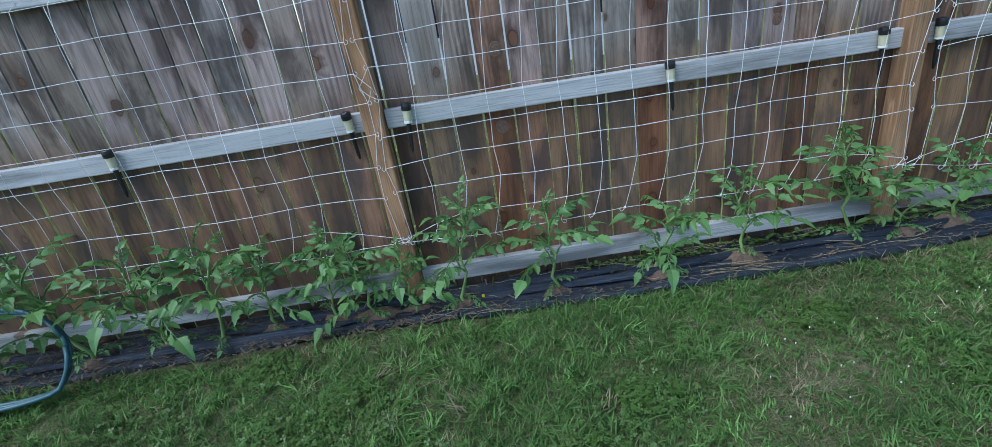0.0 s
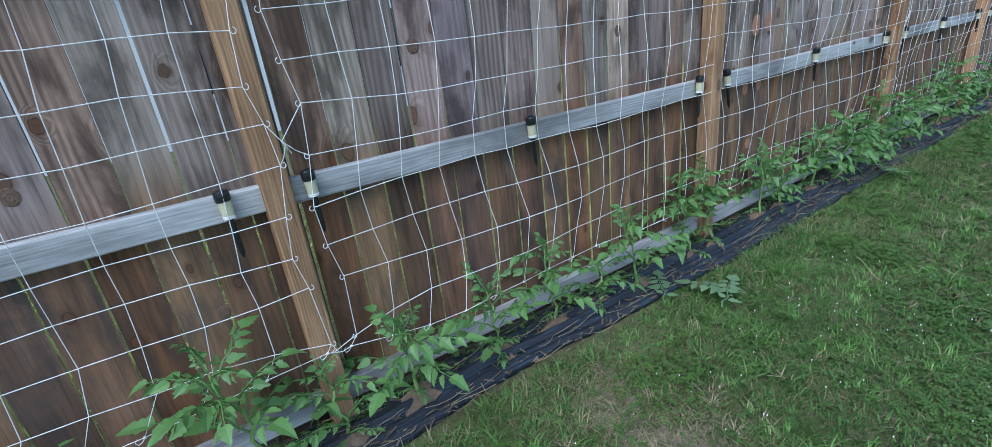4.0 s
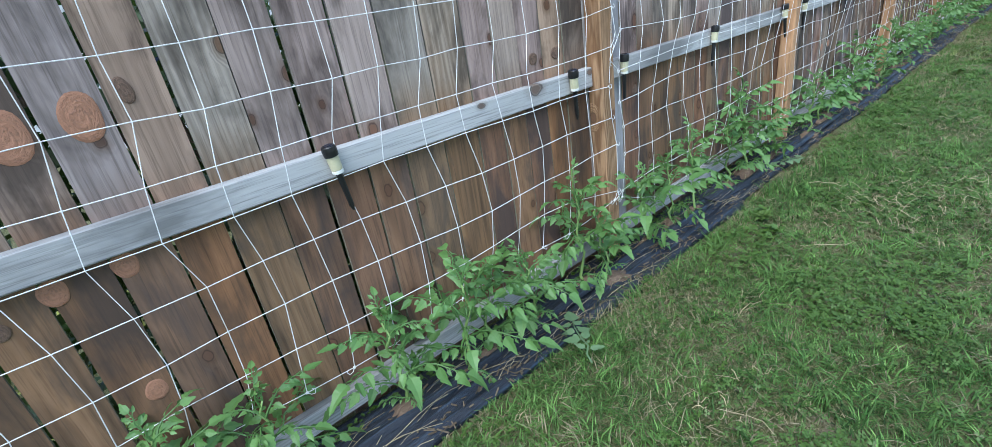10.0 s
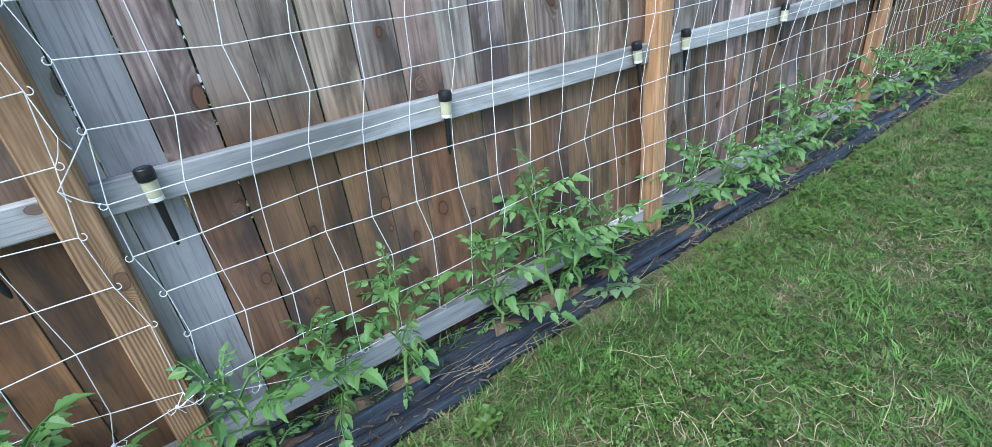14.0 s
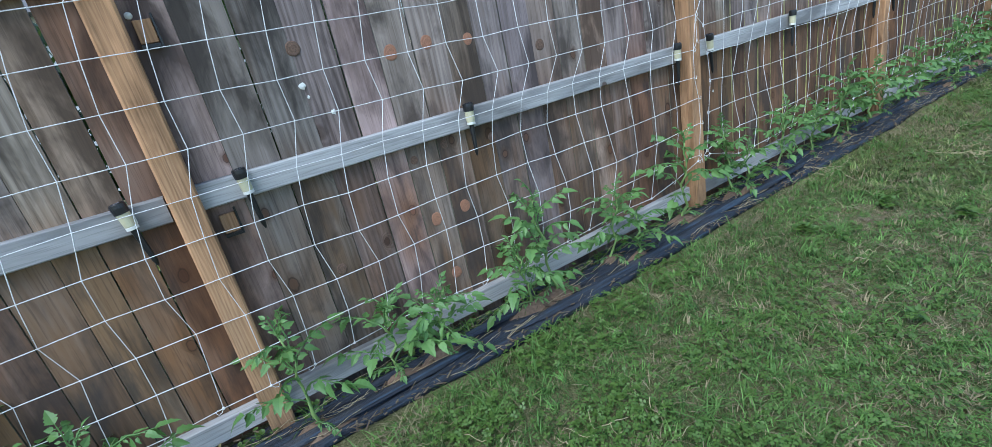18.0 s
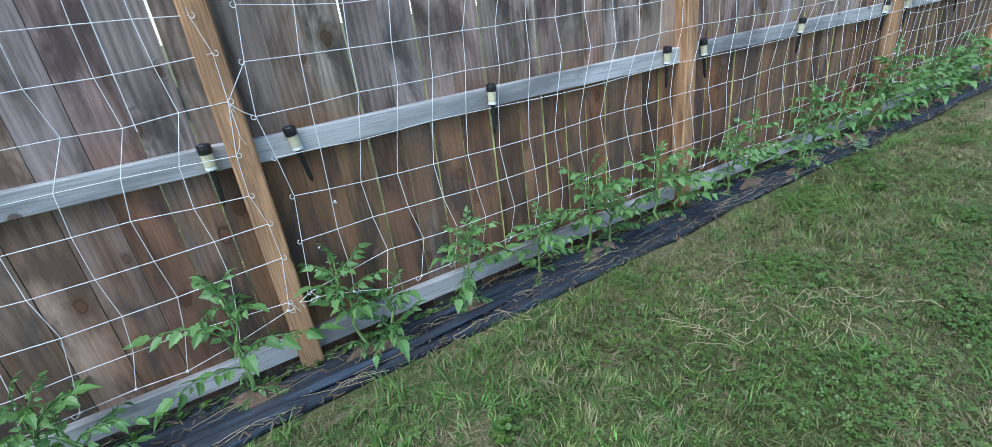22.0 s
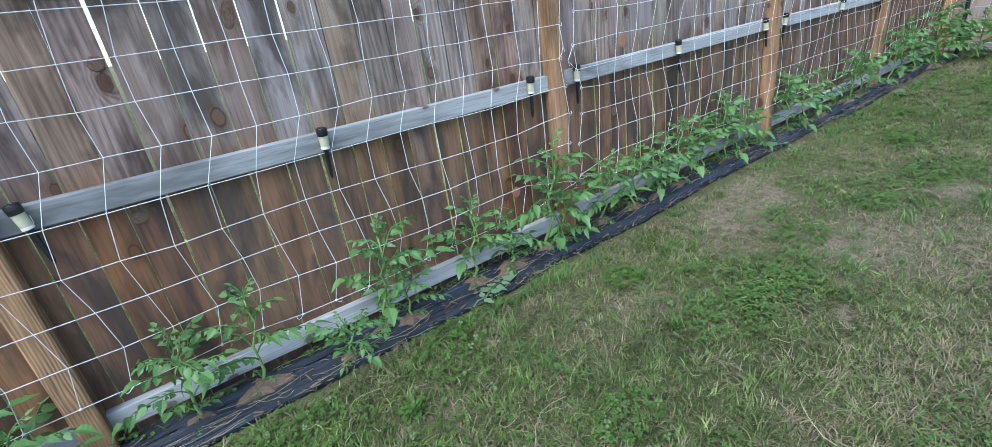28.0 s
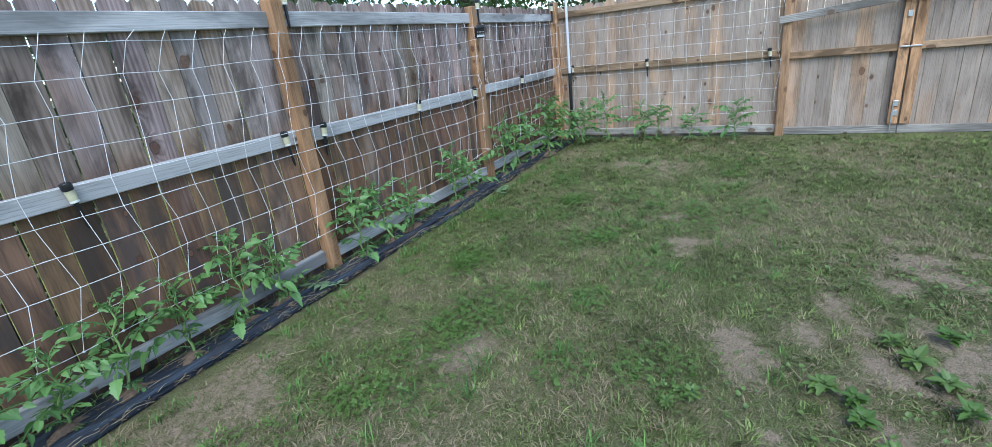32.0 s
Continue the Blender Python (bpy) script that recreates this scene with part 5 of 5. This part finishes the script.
def chips(name, count, seed, label):
    """Bark chips and bits of dry stalk strewn on the fabric."""
    g = random.Random(seed)
    b = bmesh.new()
    for _ in range(count):
        x = g.uniform(-2.6, 23.0) if g.random() < 0.8 else g.uniform(-2.6, 0.2)
        y = (-0.30 - 0.06 * g.random() if g.random() < 0.35 else -0.04 - 0.28 * g.random()) if x > -0.8 else -0.05 - 0.35 * g.random()
        m = Matrix.Translation((x, y, 0.024 + 0.012 * g.random())) @ Euler((g.uniform(-0.5, 0.5), g.uniform(-0.5, 0.5), g.gauss(0, 0.7))).to_matrix().to_4x4() @ Matrix.Diagonal((g.uniform(0.008, 0.045), g.uniform(0.002, 0.008), 0.002, 1))
        bmesh.ops.create_cube(b, size=1.0, matrix=m)
    me = bpy.data.meshes.new(name)
    b.to_mesh(me)
    b.free()
    me.materials.append(M_CHIP)
    tagged(new(name, me), label, "bark chips", kind="stuff")


M_CHIP = leafy("dry_bark_chip", (0.09, 0.06, 0.04), (0.30, 0.23, 0.15), 0.85)
chips("bark_chip", 5200, 55, "dry bark chips and stalk bits on the black fabric")


# ---- trees beyond the fence ----
def tree(x, y, height, spread, seed):
    r = random.Random(seed)
    home = thing("tree", (x, y, -0.02), "dark green leafy tree behind the fence", "tree", "trees beyond the fence")
    part("trunk", tube([(0, 0, 0), (0.05, 0.02, height * 0.3), (0.0, 0.1, height * 0.6)], [0.16, 0.12, 0.06], 9), M_BARK, home, smooth=True)
    v, f = [], []
    g = np.random.RandomState(seed)
    for _ in range(46):
        c = np.array([g.normal(0, spread * 0.42), g.normal(0, spread * 0.42), height * g.uniform(0.32, 1.0)])
        n = 120
        p = c + g.normal(0, 0.3, (n, 3)) * spread * 0.5
        for q in p:
            a, d = g.normal(0, 1, 3), g.normal(0, 1, 3)
            a, d = 0.07 * a / np.linalg.norm(a), 0.05 * d / np.linalg.norm(d)
            k = len(v)
            v += [q - a, q + d, q + a, q - d]
            f.append((k, k + 1, k + 2, k + 3))
    ob = new("crown", mesh_from("crown", v, f, M_TREE))
    ob.parent = home
    for _ in range(6):
        a = r.uniform(0, 6.28)
        part("limb", tube([(0, 0.05, height * 0.4), (math.cos(a) * spread * 0.3, math.sin(a) * spread * 0.3, height * 0.6), (math.cos(a) * spread * 0.6, math.sin(a) * spread * 0.6, height * 0.75)], [0.06, 0.04, 0.015], 6), M_BARK, home)


def shrub(x, y, wide, high, seed, n=5200):
    home = thing("shrub", (x, y, -0.02), "dark green leafy shrub behind the fence that darkens the gaps", "shrub", "shrubs behind the fence")
    g = np.random.RandomState(seed)
    p = np.stack([g.uniform(-wide, wide, n), g.uniform(-0.28, 0.5, n), g.uniform(0.02, 1.0, n) ** 0.8 * high], -1)
    a, d = g.normal(0, 1, (n, 3)), g.normal(0, 1, (n, 3))
    a *= 0.035 / np.linalg.norm(a, axis=1, keepdims=True)
    d *= 0.026 / np.linalg.norm(d, axis=1, keepdims=True)
    v = np.stack([p - a, p + d, p + a, p - d], 1).reshape(-1, 3)
    ob = new("foliage", mesh_from("foliage", v, np.arange(n * 4).reshape(-1, 4), M_TREE))
    ob.parent = home
    for k in range(5):
        q = -wide * 0.8 + wide * 0.4 * k
        part("branch", tube([(q, 0.1, 0), (q + 0.05, 0.05, high * 0.5), (q - 0.04, 0.12, high * 0.9)], [0.018, 0.012, 0.005], 6), M_BARK, home)


# from the third on, added unseen to keep bright sky out of the gaps
shrub(5.35, 0.42, 0.42, 1.7, 61, 3000)
shrub(6.3, 0.42, 0.6, 1.6, 62)
shrub(7.5, 0.42, 0.75, 1.7, 63)
shrub(8.8, 0.42, 0.7, 1.6, 64)
shrub(10.05, 0.42, 0.5, 1.65, 65)
shrub(17.2, 0.42, 0.65, 1.75, 68, 2600)
shrub(18.4, 0.42, 0.6, 1.7, 69, 2600)
shrub(20.6, 0.42, 0.8, 1.6, 67)
tree(27.5, 3.2, 4.6, 2.2, 1)
tree(30.5, 1.6, 4.4, 2.3, 2)
tree(26.0, 6.5, 4.8, 2.4, 3)


# ---- the house next door, glimpsed between the boards ----
house = thing("house", (4.5, 12.5, 0), "pale sided house beyond the fence, seen through the gaps", "house")
part("wall", box(-7, 7, -4, 4, -0.05, 2.9, 0.02), M_HOUSE, house)
rb = bmesh.new()
ridge = [rb.verts.new(p) for p in ((-7.3, -4.4, 2.85), (7.3, -4.4, 2.85), (7.3, 4.4, 2.85), (-7.3, 4.4, 2.85), (-7.3, 0, 4.6), (7.3, 0, 4.6))]
for q in ((0, 1, 5, 4), (2, 3, 4, 5), (0, 4, 3), (1, 2, 5), (3, 2, 1, 0)):
    rb.faces.new([ridge[k] for k in q])
part("roof", rb, M_ROOF, house)
for wx in (-4.8, -1.2, 2.4, 5.4):
    win = part("window", box(wx - 0.55, wx + 0.55, -4.05, -4.003, 0.75, 2.05, 0.01), M_WHITE_POLE, house)
    part("pane", box(wx - 0.47, wx + 0.47, -4.06, -4.052, 0.83, 1.97, 0.0), M_PANEL, win)


# ---- large sawn knots in the boards ----
def knot_material(name, one, two):
    m = Nodes(name)
    o = m.add("TexCoord").outputs["Object"]
    length = m.add("VectorMath", operation="LENGTH")
    flat = m.add("VectorMath", operation="MULTIPLY")
    flat.inputs[1].default_value = (1, 0, 1)
    m.link(o, flat.inputs[0])
    m.link(flat.outputs[0], length.inputs[0])
    n = m.noise(o, 2.2, 4.0, 0.6, 0.8)
    rings = m.math("SINE", m.math("MULTIPLY", m.math("ADD", length.outputs["Value"], m.math("MULTIPLY", n, 0.9)), 17.0))
    c = m.mix(m.ramp(n, [(0.35, (0,)), (0.65, (1,))]), one, two)
    c = m.mix(m.ramp(rings, [(0.0, (0,)), (1.0, (0.3,))]), c, tuple(x * 0.6 for x in one))
    c = m.mix(m.ramp(m.math("ADD", length.outputs["Value"], m.math("MULTIPLY", n, 0.5)), [(1.02, (0,)), (1.25, (0.8,))]), c, (0.13, 0.07, 0.045))
    c = m.mix(m.ramp(m.noise(o, 7.0, 3.0), [(0.52, (0,)), (0.75, (0.6,))]), c, (0.12, 0.065, 0.04))
    m.put("Base Color", c)
    m.put("Roughness", 0.75)
    m.bump(rings, 0.35, 0.002)
    return m.mat


M_KNOT = knot_material("red_brown_knot_wood", (0.33, 0.155, 0.088), (0.37, 0.18, 0.105))
M_KNOT_DARK = knot_material("dark_knot_wood", (0.10, 0.06, 0.04), (0.19, 0.115, 0.075))


def knot(x, z, w, h, seed, material):
    r = random.Random(seed)
    b = bmesh.new()
    mid = b.verts.new((0, -2.0, 0))
    rings = []
    for f, d in ((0.5, -1.9), (0.85, -1.4), (1.0, 0.6)):
        rings.append([b.verts.new((f * math.cos(q) * (1 + 0.06 * math.sin(3 * q + seed)), d, f * math.sin(q) * (1 + 0.05 * math.cos(2 * q)))) for q in np.linspace(0, 2 * math.pi, 21)[:-1]])
    for k in range(20):
        b.faces.new((mid, rings[0][k], rings[0][(k + 1) % 20]))
        for lo, hi in zip(rings, rings[1:]):
            b.faces.new((lo[k], hi[k], hi[(k + 1) % 20], lo[(k + 1) % 20]))
    bmesh.ops.recalc_face_normals(b, faces=b.faces)
    ob = part("knot", b, material, fence, smooth=True)
    ob.matrix_basis = Matrix.LocRotScale((x, 0.0, z), Euler((0, r.uniform(-0.2, 0.2), 0)), Vector((w / 2, 0.0016, h / 2)))


for n, (kx, kz, kw, kh) in enumerate(((5.31, 1.21, 0.085, 0.13), (5.45, 1.22, 0.082, 0.125), (5.24, 0.845, 0.06, 0.075), (5.39, 0.85, 0.06, 0.075), (5.12, 0.80, 0.04, 0.05), (5.55, 1.26, 0.035, 0.07), (5.32, 0.48, 0.055, 0.07),
                                      (10.34, 1.26, 0.055, 0.065), (10.5, 1.27, 0.05, 0.06), (10.69, 1.25, 0.045, 0.055), (10.35, 0.55, 0.05, 0.065), (10.5, 0.56, 0.05, 0.062), (10.38, 0.27, 0.05, 0.06), (10.32, 0.83, 0.035, 0.04), (10.47, 0.855, 0.035, 0.042),
                                      (10.71, 0.82, 0.04, 0.05), (9.9, 0.5, 0.04, 0.05), (9.99, 1.34, 0.05, 0.055), (11.06, 1.16, 0.05, 0.055), (13.68, 0.83, 0.045, 0.06), (13.84, 0.825, 0.04, 0.05), (12.43, 0.37, 0.045, 0.055), (16.51, 0.37, 0.06, 0.07),
                                      (16.24, 0.69, 0.04, 0.05), (14.79, 0.835, 0.05, 0.05), (17.47, 1.08, 0.07, 0.11), (14.86, 1.37, 0.05, 0.055), (15.3, 1.47, 0.05, 0.11), (17.37, 0.65, 0.045, 0.06), (17.57, 0.68, 0.04, 0.06), (18.66, 1.45, 0.055, 0.075),
                                      (0.57, 1.16, 0.06, 0.075), (0.555, 0.815, 0.06, 0.07), (3.96, 0.905, 0.04, 0.05), (4.11, 1.29, 0.045, 0.055), (3.04, 1.34, 0.05, 0.06), (7.77, 0.34, 0.06, 0.075), (7.64, 0.80, 0.04, 0.05), (8.3, 1.03, 0.045, 0.06),
                                      (7.07, 1.08, 0.06, 0.055), (6.93, 1.08, 0.05, 0.05), (2.2, 0.59, 0.04, 0.05), (1.84, 1.1, 0.045, 0.055), (-0.55, 1.11, 0.05, 0.06))):
    knot(kx, kz, kw, kh, 500 + n, M_KNOT if n < 13 and n not in (4, 5) or n in (22, 25) else M_KNOT_DARK)

# ---- wooden block with a white button on a board, and white splashes ----
def latch_block(x, z, button):
    hatch = thing("latch_block", (x, -0.002, z), "small brown wooden block in a black corner frame on the boards", "latch block", "latch blocks by the post")
    part("block", box(-0.028, 0.022, -0.02, 0.0, -0.032, 0.036, 0.002), M_POST, hatch)
    part("side_strip", box(0.023, 0.030, -0.024, 0.0, -0.046, 0.05, 0.001), M_BLACK, hatch, "black plastic edge")
    part("foot_strip", box(-0.03, 0.0225, -0.024, 0.0, -0.046, -0.034, 0.001), M_BLACK, hatch, "black plastic edge")
    if button:
        part("button", lathe([(0.011, 0.0), (0.010, 0.006), (0.004, 0.009)], 12), M_CLIP, hatch, "round white button").matrix_basis = Matrix.Translation((-0.03, -0.002, 0.052)) @ Matrix.Rotation(radians(90), 4, "X")


latch_block(9.592, 1.46, True)
latch_block(9.597, 0.825, False)
for n, (x, z, size) in enumerate(((9.98, 1.21, 0.014), (9.99, 1.17, 0.007), (10.06, 1.10, 0.011), (12.31, 0.66, 0.010), (12.20, 0.49, 0.006))):
    r = random.Random(900 + n)
    b = bmesh.new()
    mid = b.verts.new((0, -0.003, 0))
    ring = [b.verts.new((size * r.uniform(0.4, 1.1) * math.cos(q), 0.0, size * r.uniform(0.5, 1.4) * math.sin(q))) for q in np.linspace(0, 5.7, 11)]
    for k in range(11):
        b.faces.new((mid, ring[k], ring[(k + 1) % 11]))
    part("splash", b, M_CLIP, fence, "white dried splash").location = (x, -0.002, z)

# ---- fence boards, last ----
PICKETS = {}


def picket_of(width, material, tag):
    key = (round(width, 3), tag)
    if key not in PICKETS:
        PICKETS[key] = picket_mesh(width, material, 1)
    return PICKETS[key]


R2 = random.Random(99)
# where every so many boards begin along the fence, and the tint of each board in turn
BOARD_AT = ((-34, -4.75), (0, 0.05), (9, 1.345), (15, 2.22), (19, 2.839), (23, 3.442), (25, 3.742), (27, 4.041), (29, 4.336), (31, 4.62), (34, 5.09), (36, 5.371), (38, 5.648), (42, 6.26), (44, 6.588), (48, 7.122),
            (51, 7.53), (58, 8.531), (62, 9.107), (64, 9.345), (67, 9.83), (70, 10.294), (74, 10.87), (79, 11.617), (83, 12.223), (88, 12.93), (90, 13.25), (94, 13.803), (98, 14.35), (102, 14.9), (107, 15.636), (113, 16.488), (165, 23.92))
BOARD_TONES = "dgbrbgggrgbgbopbdrtdtkbdbodtddodbdbbpTggbpgbbtbodssbbdtgbgg" "bdgboot" "kkkpgbdggbgogbgbddbdgbbdbdbobbdobbobbgbggbdbgboob" "ggbtbggbdgbgtgbpgbdgbggtbgdgbbgpgbgtgbdgbgbggbpg"
TINTS = {"g": (1.0, 1.0, 1.0), "b": (0.98, 0.93, 0.88), "d": (0.76, 0.71, 0.67), "k": (0.72, 0.735, 0.76), "p": (1.16, 1.14, 1.12), "t": (1.14, 1.06, 0.97), "T": (1.12, 0.97, 0.82), "o": (1.04, 0.87, 0.73), "r": (0.95, 0.73, 0.58), "s": (1.0, 1.0, 1.0)}
edges = np.interp(np.arange(-34, 166), [a for a, _ in BOARD_AT], [c for _, c in BOARD_AT])
for k in range(len(edges) - 1):
    i = k - 34
    tone = BOARD_TONES[i % len(BOARD_TONES)]
    gap = np.interp(edges[k], (-4, 4.3, 4.5, 6.0, 6.4, 12.2, 12.8, 18.4, 19.0), (0.0095, 0.0105, 0.011, 0.010, 0.0045, 0.0045, 0.008, 0.008, 0.0045)) * R2.uniform(0.5, 1.2)
    w = round(float(edges[k + 1] - edges[k] - gap), 3)
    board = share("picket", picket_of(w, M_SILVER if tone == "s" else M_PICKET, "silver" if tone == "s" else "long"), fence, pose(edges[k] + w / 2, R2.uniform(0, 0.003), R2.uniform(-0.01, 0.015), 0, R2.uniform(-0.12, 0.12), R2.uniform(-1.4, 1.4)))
    board.color = (*[c * R2.uniform(0.95, 1.05) for c in TINTS[tone]], 1)
for y0, y1 in ((-0.02, -2.8), (-5.0, -7.4)):
    y = y0
    while y > y1:
        w = R2.choice((0.136, 0.140, 0.144))
        share("picket", picket_of(w, M_TAN, "cross"), cross, Matrix.Translation((0.001, y - w / 2, R2.uniform(-0.01, 0.015))) @ turn)
        y -= w + R2.choice((0.0008, 0.0015, 0.003))
